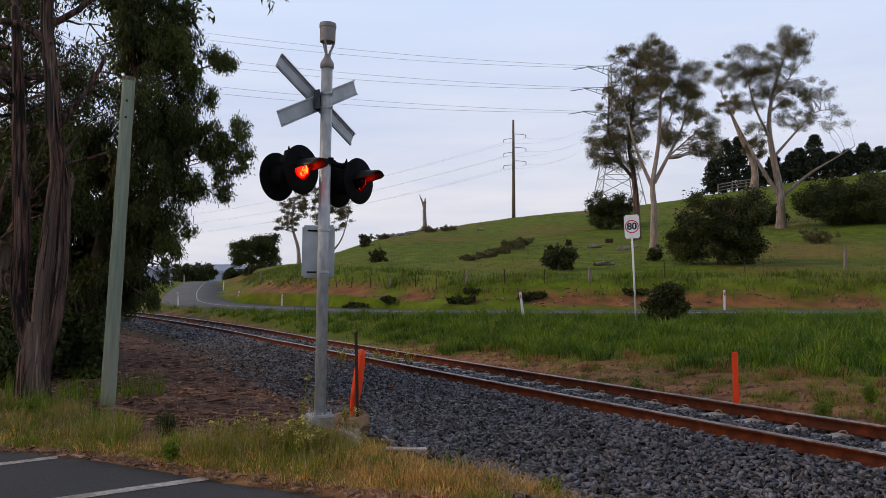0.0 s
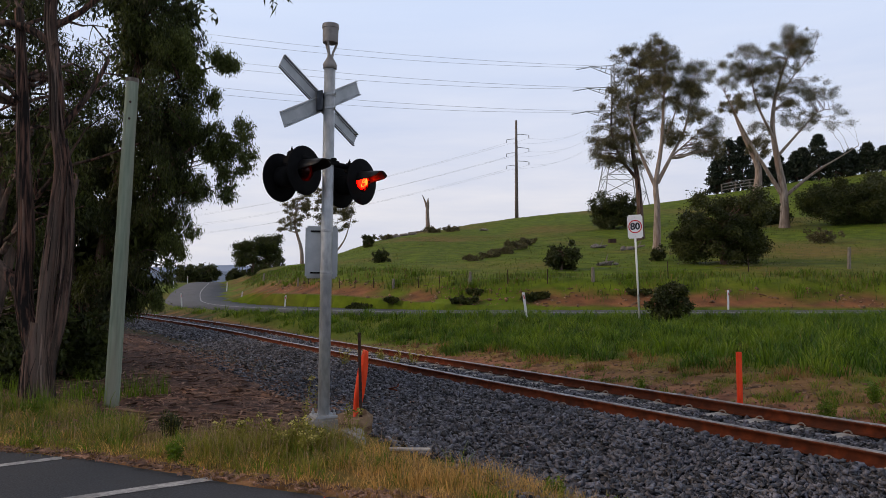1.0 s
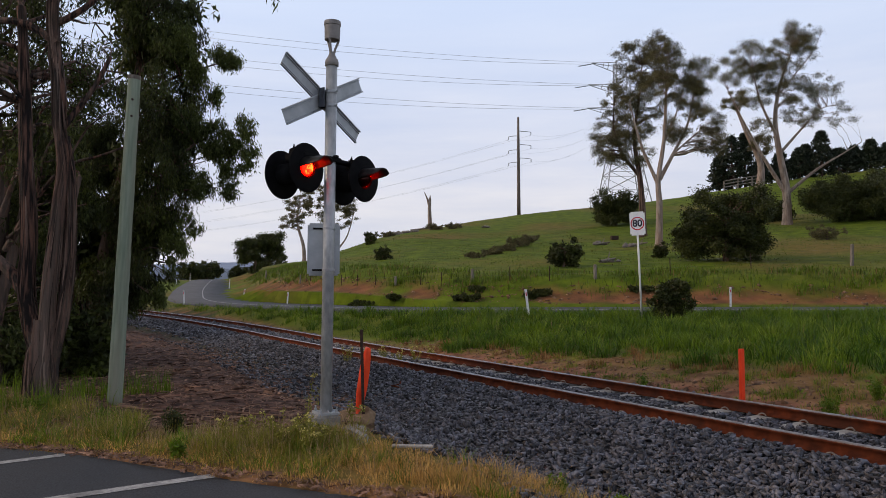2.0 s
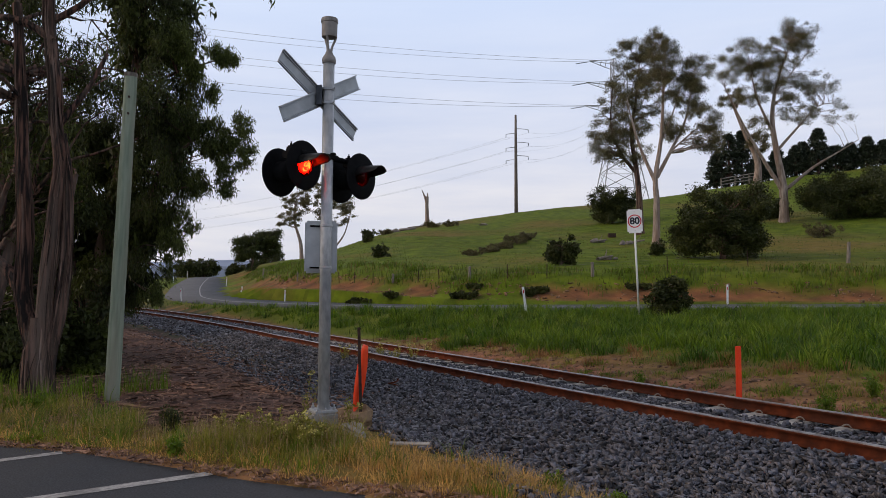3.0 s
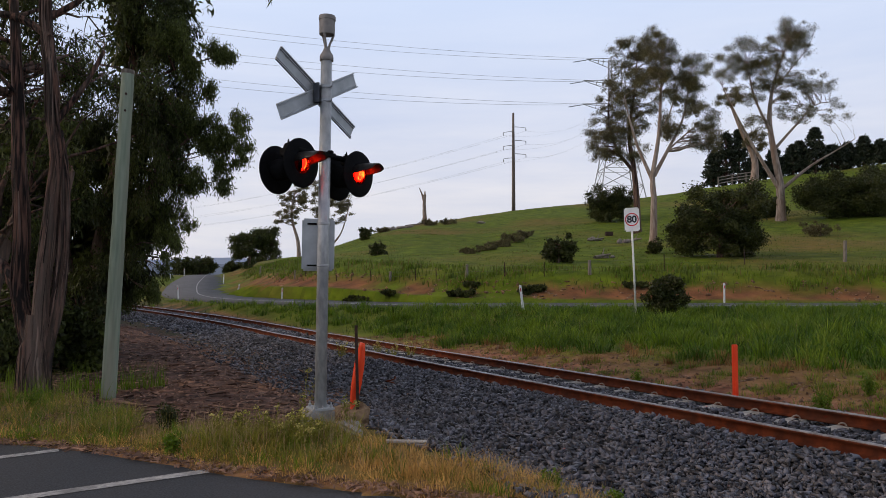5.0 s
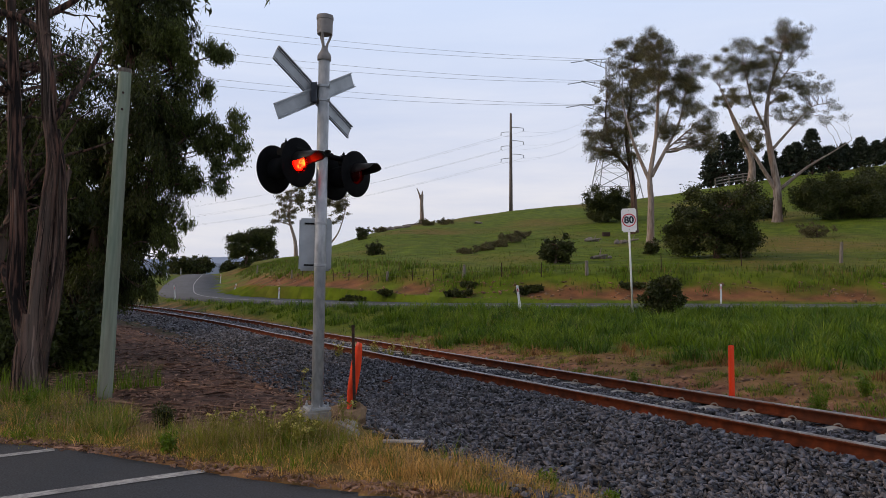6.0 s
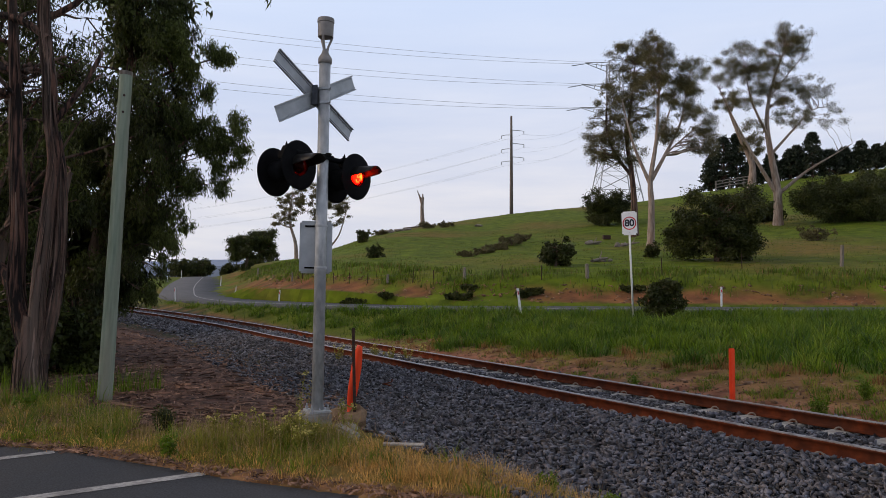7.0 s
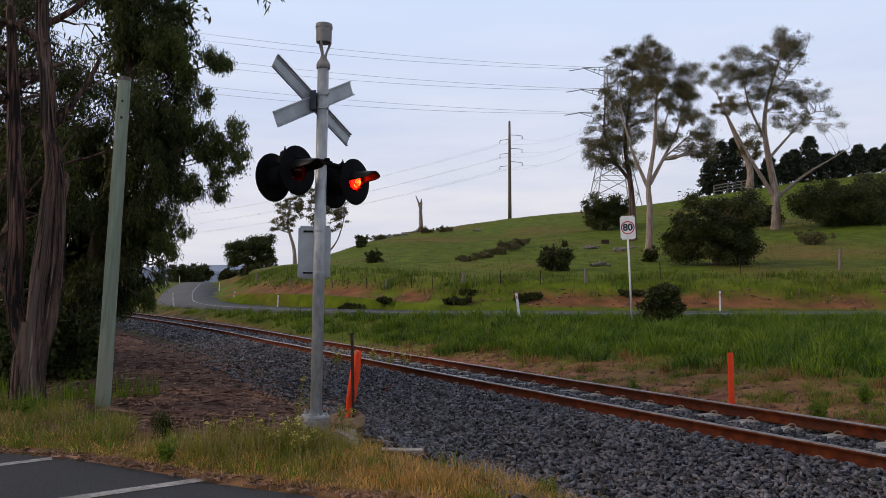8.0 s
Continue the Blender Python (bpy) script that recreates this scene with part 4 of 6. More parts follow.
    cl, cr = crown_clumps(rng, 90, [(-0.5, 1.0, 5.0, 1.8, 1.4, 2.2), (-0.3, 0.5, 1.0, 1.4, 0.9, 0.9), (-0.2, 0.7, 3.2, 1.7, 0.9, 1.3)], 0.3, 0.55)
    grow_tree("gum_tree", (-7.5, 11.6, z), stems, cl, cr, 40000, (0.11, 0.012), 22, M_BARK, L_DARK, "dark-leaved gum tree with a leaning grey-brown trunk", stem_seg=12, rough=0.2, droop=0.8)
    # dense dark tree behind, hanging over the railway cutting
    z = float(land(-6.3, 14.3))
    stems = [([(-1.1, 0.3, -0.2), (-0.8, 0.2, 2), (-0.2, 0, 4.5), (0.2, 0, 8)], 0.2, 0.06), ([(-0.9, 0.2, 1.5), (0.1, -0.1, 3.0), (0.9, -0.3, 4.2), (1.5, -0.3, 4.6)], 0.09, 0.02),
             ([(-1.0, 0.2, 0.8), (-1.4, 0.1, 2.6), (-1.7, 0.2, 4.6)], 0.1, 0.03), ([(0.1, 0, 5.6), (0.9, -0.2, 5.9), (1.7, -0.3, 6.1)], 0.04, 0.012)]
    lobes = [(0.3, 0, 7.2, 1.0, 1.1, 1.5), (0.55, 0, 5.4, 0.85, 1.1, 1.0), (0.6, -0.2, 4.2, 0.75, 1.0, 0.9), (0.2, -0.2, 3.1, 0.8, 1.0, 0.7), (-0.05, -0.1, 2.2, 0.75, 1.0, 0.7),
             (-0.4, 0, 1.6, 0.8, 1.0, 0.55), (-1.2, 0.5, 3.0, 1.5, 1.2, 1.9), (-2.0, 0.8, 4.6, 1.4, 1.0, 1.0), (-2.3, 0.8, 1.2, 1.5, 1.0, 1.1)]
    cl, cr = crown_clumps(rng, 330, lobes, 0.14, 0.34)
    # hanging sprays on the open side
    sprays = [(1.95, 6.1, 0.26, 0.18), (1.75, 6.3, 0.22, 0.16), (1.6, 5.45, 0.16, 0.22), (1.3, 5.9, 0.22, 0.28), (2.2, 4.75, 0.28, 0.34), (2.35, 4.3, 0.18, 0.32), (2.0, 4.2, 0.32, 0.42), (1.6, 4.6, 0.3, 0.4), (1.95, 3.65, 0.22, 0.26), (1.5, 3.6, 0.24, 0.34), (1.2, 2.95, 0.2, 0.26), (0.85, 2.5, 0.22, 0.3), (0.75, 1.9, 0.18, 0.3), (0.5, 1.45, 0.22, 0.22), (1.1, 4.9, 0.3, 0.4), (1.0, 6.5, 0.3, 0.4)]
    extra, er = crown_clumps(rng, 240, [(x, -0.3, zz, rx, 0.3, rz) for x, zz, rx, rz in sprays], 0.07, 0.16)
    cl, cr = np.concatenate([cl, [(x, -0.3, zz) for x, zz, rx, rz in sprays]]), np.concatenate([cr, np.full(len(sprays), 0.12)])
    inner, ir = crown_clumps(rng, 150, np.array(lobes + [(-2.2, 0.5, 4.4, 1.6, 0.8, 1.3), (-3.4, 0.5, 4.2, 1.3, 0.8, 1.3), (-2.9, 0.4, 2.6, 1.5, 0.8, 1.3)]) * np.array([1, 1, 1, 0.75, 0.7, 0.8]) + np.array([-0.2, 0.35, 0, 0, 0, 0]), 0.35, 0.6)
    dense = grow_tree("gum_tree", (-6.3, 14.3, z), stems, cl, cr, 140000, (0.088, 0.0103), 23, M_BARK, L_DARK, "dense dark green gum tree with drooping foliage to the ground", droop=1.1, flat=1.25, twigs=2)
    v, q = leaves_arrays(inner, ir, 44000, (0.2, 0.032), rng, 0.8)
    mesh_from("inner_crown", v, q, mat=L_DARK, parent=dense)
    v, q = leaves_arrays(extra, er, 30000, (0.08, 0.009), rng, 1.0, 1.3)
    mesh_from("hanging_spray", v, q, mat=L_SPRAY, parent=dense, label="lighter drooping leaf sprays")


build_left_trees()


def place(x, y):
    return (x, y, float(land(x, y)))


SPREAD = np.array([1, 1, 1, 1.25, 1.25, 1.2])      # how far the leaf clumps stray round each bough


def build_hill_trees():
    rng = np.random.default_rng(31)
    # pair of tall gums above the road
    x, y, z = place(18.5, 62.3)
    stems = [([(0, 0, -0.3), (0.1, 0, 4), (0.0, 0, 5.8), (0.6, 0, 9.5), (0.9, 0.2, 13.5), (1.2, 0.3, 17.4)], 0.36, 0.05), ([(0, 0, 5.5), (-1.2, 0.2, 8.5), (-1.9, 0.3, 11), (-2.3, 0.4, 13)], 0.19, 0.04),
             ([(0.15, 0, 5.9), (1.6, 0, 8.6), (2.8, 0.2, 11), (3.7, 0.2, 15.4)], 0.2, 0.03), ([(1.4, 0, 8.2), (3.0, 0, 9.6), (4.5, 0.2, 10.8)], 0.1, 0.03), ([(0.5, 0, 9), (1.6, 0, 11.5), (2.4, 0.2, 14)], 0.11, 0.03)]
    lobes = [(1.0, 0.3, 16.4, 1.3, 1.2, 1.7), (0.5, 0.3, 14.3, 1.4, 1.2, 1.4), (0.4, 0.3, 17.8, 1.1, 1.0, 1.2), (3.6, 0.2, 15.4, 1.2, 1.0, 1.2), (3.0, 0.2, 13.4, 1.3, 1.1, 1.3), (4.3, 0.2, 11.4, 1.5, 1.2, 1.2), (4.8, 0.2, 9.4, 1.1, 1.0, 1.1), (1.9, 0.2, 10.4, 1.0, 1.0, 1.0)]
    cl, cr = crown_clumps(rng, 230, np.array(lobes) * SPREAD, 0.3, 0.8)
    grow_tree("gum_tree", (x, y, z), stems, cl, cr, 62000, (0.15, 0.021), 32, M_BARK_PALE, L_GUM, "tall pale-barked gum tree with open airy crown on the hillside", twigs=4)
    x, y, z = place(21.2, 77)
    stems = [([(0, 0, -0.3), (-0.1, 0, 4), (-0.4, 0, 7.3), (-0.8, 0.2, 11), (-0.2, 0.3, 15), (0.2, 0.3, 19)], 0.42, 0.06), ([(-0.4, 0, 6.8), (-2.0, 0.2, 9), (-3.0, 0.3, 12), (-2.9, 0.3, 15)], 0.22, 0.04)]
    lobes = [(-0.6, 0.3, 19.6, 2.0, 1.4, 1.8), (1.0, 0.3, 18.7, 1.8, 1.4, 2.0), (-0.6, 0.3, 16.2, 2.0, 1.4, 1.8), (-2.7, 0.3, 15.0, 1.9, 1.4, 1.5), (-3.0, 0.3, 12.0, 2.2, 1.4, 1.7), (-3.3, 0, 9.4, 2.0, 1.4, 1.3), (-0.9, 0, 12.0, 1.8, 1.4, 1.8), (-0.6, 0, 9.2, 1.6, 1.2, 1.3), (0.7, 0.2, 14.5, 1.6, 1.2, 2.0)]
    cl, cr = crown_clumps(rng, 300, np.array(lobes) * SPREAD, 0.35, 0.9)
    grow_tree("gum_tree", (x, y, z), stems, cl, cr, 62000, (0.17, 0.026), 33, M_BARK, L_GUM, "brown-trunked gum tree with a full olive crown", twigs=3)
    x, y, z = place(38.2, 80)
    stems = [([(0, 0, -0.3), (0.0, 0, 4), (-0.7, 0, 8.2), (-1.0, 0.2, 12), (-0.3, 0.3, 16), (1.3, 0.3, 20.5)], 0.55, 0.08), ([(-0.1, 0, 3.6), (-2.6, 0.2, 8), (-4.4, 0.3, 11.5), (-6.3, 0.3, 15.5)], 0.28, 0.04),
             ([(0.2, 0, 3.6), (3.5, 0.2, 6.2), (6.5, 0.3, 8), (8.8, 0.3, 9.4)], 0.24, 0.03), ([(-0.7, 0, 8), (2.0, 0, 11), (4.2, 0.2, 13.2), (6.0, 0.2, 13.6)], 0.2, 0.03), ([(-0.9, 0, 10), (-2.6, 0.2, 14), (-3.4, 0.3, 18)], 0.2, 0.04),
             ([(-0.4, 0, 15), (1.6, 0.1, 17.5), (3.6, 0.2, 20), (4.6, 0.2, 22.6)], 0.1, 0.015)]
    lobes = [(-5.9, 0.3, 17.6, 2.2, 1.4, 1.4), (-3.4, 0.3, 19.2, 2.1, 1.4, 1.6), (-1.1, 0.3, 17.0, 2.1, 1.4, 1.9), (1.1, 0.3, 20.2, 2.2, 1.4, 2.3), (2.3, 0.3, 21.6, 1.5, 1.2, 1.5), (-3.4, 0.3, 14.5, 1.5, 1.2, 1.2), (1.1, 0.3, 15.2, 2.4, 1.4, 1.5),
             (4.3, 0.2, 15.8, 2.0, 1.2, 1.1), (6.2, 0.2, 12.3, 1.4, 1.2, 1.5), (2.4, 0.2, 12.6, 2.2, 1.3, 1.1), (-2.4, 0.2, 11.0, 1.3, 1.1, 1.1)]
    cl, cr = crown_clumps(rng, 340, np.array(lobes) * SPREAD, 0.35, 0.9)
    grow_tree("gum_tree", (x, y, z), stems, cl, cr, 74000, (0.16, 0.022), 34, M_BARK_PALE, L_GUM, "old spreading gum tree with pinkish bark and dead lower limbs", twigs=4)
    x, y, z = place(40.5, 92)
    stems = [([(0, 0, -0.3), (-0.2, 0, 3), (0.2, 0, 7), (-1.4, 0.2, 11), (-3.0, 0.2, 15)], 0.75, 0.08)]
    cl, cr = crown_clumps(rng, 30, [(-3.0, 0.2, 15.5, 1.8, 1.4, 1.4), (0.2, 0.2, 9.6, 1.8, 1.2, 1.6)], 0.4, 0.8)
    grow_tree("gum_tree", (x, y, z), stems, cl, cr, 9000, (0.2, 0.035), 37, M_BARK_PALE, L_GUM, "stout grey gum trunk behind the old spreading gum", twigs=3)
    # smaller trees by the bend
    x, y, z = place(-28.5, 104)
    cl, cr = crown_clumps(rng, 60, [(0, 0, 3.6, 2.4, 2, 2.6), (2.4, 1, 4.4, 2.0, 2, 2.0), (-0.6, 0, 1.4, 1.8, 1.5, 1.2)], 0.6, 1.1)
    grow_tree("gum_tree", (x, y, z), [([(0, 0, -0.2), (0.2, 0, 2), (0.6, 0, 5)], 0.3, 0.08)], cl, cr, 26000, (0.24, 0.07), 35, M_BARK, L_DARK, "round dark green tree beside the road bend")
    x, y, z = place(-30.5, 150)
    cl, cr = crown_clumps(rng, 170, [(-1.0, 0, 12, 3.8, 2, 2.8), (7, 0, 10.4, 4.4, 2, 3.2), (2, 0, 14.5, 4.2, 2, 2.6), (-2.9, 0, 9.0, 2.4, 2, 2.0), (9.5, 0, 12.5, 2.6, 2, 1.8)], 0.35, 0.9)
    grow_tree("gum_tree", (x, y, z - 0.5), [([(0, 0, -0.2), (-0.2, 0, 4), (-1.5, 0, 9), (-1.0, 0, 14)], 0.5, 0.1), ([(7, 0, -0.2), (6.6, 0, 4), (6, 0, 9), (4, 0, 14)], 0.45, 0.1), ([(6.8, 0, 3), (9, 0, 6), (10.5, 0, 11)], 0.25, 0.06)],
              cl, cr, 17000, (0.30, 0.07), 36, M_BARK_PALE, L_GUM, "thin-crowned gum tree standing behind the hill shoulder")


build_hill_trees()


def bush(name, x, y, rx, ry, h, count, leaf, label, seed, size=(0.2, 0.07), lobes=9):
    rng = np.random.default_rng(seed)
    z = float(land(x, y))
    ls = [(rng.uniform(-0.6, 0.6) * rx, rng.uniform(-0.6, 0.6) * ry, h * rng.uniform(0.18, 0.66), rx * 0.42, ry * 0.42, h * 0.34) for _ in range(lobes)] + [(0, 0, h * 0.4, rx * 0.8, ry * 0.8, h * 0.42)]
    cl, cr = crown_clumps(rng, 14 * lobes // 2, ls, 0.12 * min(rx, h), 0.24 * min(rx, h))
    cl[:, 2] = np.clip(cl[:, 2], 0.02 * h, None)
    return grow_tree(name, (x, y, z), [([(0, 0, -0.15), (0.02, 0, h * 0.2), (0.05, 0, h * 0.5)], 0.05 * h, 0.02 * h)], cl, cr, count, size, seed, M_BARK, leaf, label, "bush", twigs=1, droop=0.2, flat=0.85)


bush("bush", 7.5, 46.2, 1.25, 1.0, 2.35, 8000, L_BUSH, "round dark green bush on the pasture", 51, (0.16, 0.05))
bush("bush", 22.3, 94.5, 3.9, 2.6, 4.9, 26000, L_BUSH, "broad dark bush below the gum trees", 52, (0.19, 0.058), 12)
bush("bush", 18.7, 47.8, 3.5, 2.6, 5.5, 60000, L_BUSH, "large dense dark thicket on the hillside", 53, (0.155, 0.046), 16)
bush("bush", 38.0, 86.5, 4.4, 2.4, 4.0, 22000, L_BUSH, "dark thicket beneath the old gum tree", 58, (0.24, 0.07), 12)
bush("bush", 44.0, 77.8, 6.0, 2.8, 5.0, 50000, L_BUSH, "long dark thicket on the hillside", 54, (0.19, 0.058), 18)
bush("bush", 54.0, 84.5, 6.0, 3.0, 6.0, 46000, L_BUSH, "tall dark thicket at the edge of the pasture", 55, (0.2, 0.06), 18)
bush("bush", 8.05, 26.3, 0.95, 0.75, 1.75, 11000, L_BUSH, "dark green roadside bush in tall grass", 56, (0.10, 0.028), 12)
bush("bush", -5.6, 60.2, 0.9, 0.8, 1.4, 3000, L_BUSH, "small dark bush on the pasture", 57, (0.16, 0.05))
bush("bush", -9.4, 86.5, 0.9, 0.8, 1.8, 3000, L_BUSH, "small light green bush on the ridge", 59, (0.18, 0.06))
bush("bush", 15.4, 51.8, 0.75, 0.6, 1.2, 2500, L_BUSH, "low dark bush at the foot of a gum tree", 60, (0.14, 0.045))
for bx, by, bw, bh, sd in ((-7.6, 12.6, 1.3, 1.6, 61), (-6.9, 12.3, 0.8, 1.5, 62), (-6.45, 12.9, 0.5, 1.3, 63), (-9.2, 13.5, 1.7, 2.2, 64), (-9.3, 16.5, 1.5, 2.6, 65), (-11.3, 18.5, 2.4, 3.6, 66), (-12.5, 17.0, 2.6, 4.5, 67), (-15.4, 26.0, 3.0, 3.4, 68), (-11.2, 21.8, 1.0, 1.9, 69), (-15.3, 29.5, 1.6, 2.4, 70)):
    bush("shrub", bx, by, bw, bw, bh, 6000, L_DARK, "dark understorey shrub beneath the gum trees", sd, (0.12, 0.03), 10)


# trees added behind the left gums, mostly hidden, to shade the far track
for bx, by, bh, sd in ((-17.8, 30.0, 8.5, 71), (-21.5, 35.0, 9.0, 72), (-26.0, 41.0, 9.5, 73), (-31.0, 48.0, 9.0, 74)):
    bush("tree", bx, by, 3.2, 3.2, bh, 9000, L_DARK, "added dark gum tree that shades the far track", sd, (0.32, 0.08), 14)


# ---- roadside and hill furniture ----
def guide_post(x, y, lean=0.0, lean_y=0.0, h=1.0):
    p = thing("guide_post", pose(x, y, float(land(x, y)) - 0.02, lean_y, lean, 0), "white plastic roadside guide post with a reflector", "guide post", "guide posts")
    part("blade", box(0.10, 0.028, h + 0.2, (0, 0, h / 2 - 0.1)), M_WHITE, p, bevel=0.008)
    part("reflector", box(0.045, 0.006, 0.14, (0, -0.0185, h - 0.2)), M_SIGNRED, p, "dark red reflector")


for args in ((3.32, 29.3, -7.0, 0, 1.12), (14.1, 35.6, 0.5, 0, 0.95), (-18.4, 49.4, -4.0, 0, 1.0), (-24.6, 79.5, 3.0, 0, 1.1), (-17.4, 60.0, 12.0, 0, 0.9), (-10.9, 48.0, 3.0, 0, 0.85), (-34.2, 89.0, 0, 0, 1.0), (-40.5, 111.0, 0, 0, 1.1)):
    guide_post(*args)


def text_mesh(body, size, mat, parent, m):
    c = bpy.data.curves.new("numerals", "FONT")
    c.body, c.size, c.align_x, c.align_y, c.extrude = body, size, "CENTER", "CENTER", 0.002
    c.offset = 0.012
    tmp = bpy.data.objects.new("numerals", c)
    me = bpy.data.meshes.new_from_object(tmp)
    bpy.data.objects.remove(tmp)
    me.materials.append(mat)
    ob = new("numerals", me)
    ob.parent = parent
    ob.matrix_local = m
    return ob


def build_speed_sign():
    x, y = 7.32, 26.95
    z = float(land(x, y))
    s = thing("speed_sign", pose(x, y, z, 0, -2.2, 0), "white 80 speed limit sign with red ring on steel post", "road sign")
    part("post", lathe([(0.038, -0.2), (0.038, 4.05), (0.001, 4.06)], 14), M_WHITE, s, smooth=True)
    m = face_matrix(Vector((0.0, -0.06, 3.62)), (-0.30, -0.95, 0))
    bm = box(0.56, 0.90, 0.006)
    vert = [e for e in bm.edges if abs((e.verts[0].co - e.verts[1].co).z) > 0.005]
    bmesh.ops.bevel(bm, geom=vert, offset=0.05, segments=4, affect="EDGES")
    plate = part("plate", bm, M_SIGN, s)
    plate.matrix_local = m
    ring = lathe([(0.212, 0.004), (0.212, 0.007), (0.252, 0.007), (0.252, 0.004)], 40)
    for f in [f for f in ring.faces if len(f.verts) > 4]:
        ring.faces.remove(f)
    part("red_ring", ring, M_SIGNRED, plate)
    text_mesh("80", 0.36, M_SIGNBLACK, plate, pose(0, 0.0, 0.006))
    for dy in (0.36, -0.36):
        part("rivet", lathe([(0.014, 0.003), (0.012, 0.008), (0.001, 0.009)], 10), M_GALV_DULL, plate, m=pose(0, dy, 0))


build_speed_sign()


def build_fence():
    posts = [(24.6, 43.4, 1.30, 0.11), (18.2, 42.75, 0.85, 0.03), (12.8, 41.0, 0.8, 0.03), (8.3, 40.1, 0.80, 0.10), (5.75, 40.3, 0.72, 0.03), (3.54, 40.8, 0.72, 0.03), (1.39, 41.5, 0.75, 0.09),
             (-0.4, 42.3, 0.62, 0.03), (-1.68, 43.0, 0.62, 0.03), (-3.3, 44.2, 0.58, 0.09), (-4.65, 45.3, 0.55, 0.03), (-6.0, 46.7, 0.55, 0.03), (-7.15, 47.6, 0.6, 0.04), (-10.1, 52.0, 0.6, 0.03), (-11.0, 52.6, 0.65, 0.06), (-17.0, 66.0, 0.95, 0.08), (34, 46, 1.2, 0.1), (46, 49, 1.2, 0.1)]
    for x, y, h, w in posts:
        z = float(land(x, y))
        wood = w > 0.05
        p = thing("fence_post", pose(x, y, z, random.uniform(-2, 2), random.uniform(-3, 3), 0), "weathered grey timber fence post" if wood else "thin dark steel fence picket", "fence post", "fence posts")
        if wood:
            part("shaft", lathe([(w * 0.95, -0.2), (w, h * 0.3), (w * 0.9, h * 0.8), (w * 0.92, h - 0.02), (w * 0.7, h + 0.01), (0.001, h + 0.015)], 9), M_OLDWOOD, p)
        else:
            part("shaft", join_bm(box(0.05, 0.012, h + 0.2, (0, 0, h / 2)), box(0.012, 0.04, h + 0.2, (0, 0.02, h / 2))), M_STEEL_DARK, p)
    run = sorted([p for p in posts], key=lambda p: p[0])
    for frac in (0.45, 0.88):
        pts = [(x, y, float(land(x, y)) + h * frac) for x, y, h, w in run]
        v, q = tube_arrays(np.array(pts), np.full(len(pts), 0.003), 4)
        tagged(mesh_from("fence_wire", v, q, mat=M_OLDWOOD), "thin grey fence wire between the posts", "fence wire", "fence wires")


build_fence()


def tubes_part(name, segs, r, mat, parent, label=""):
    return mesh_from(name, *merge_arrays([tube_arrays(np.array(s, float), np.full(len(s), r), 4) for s in segs]), mat=mat, parent=parent, label=label)


TOWER = (52.0, 210.0)
POLE = (13.6, 136.0)


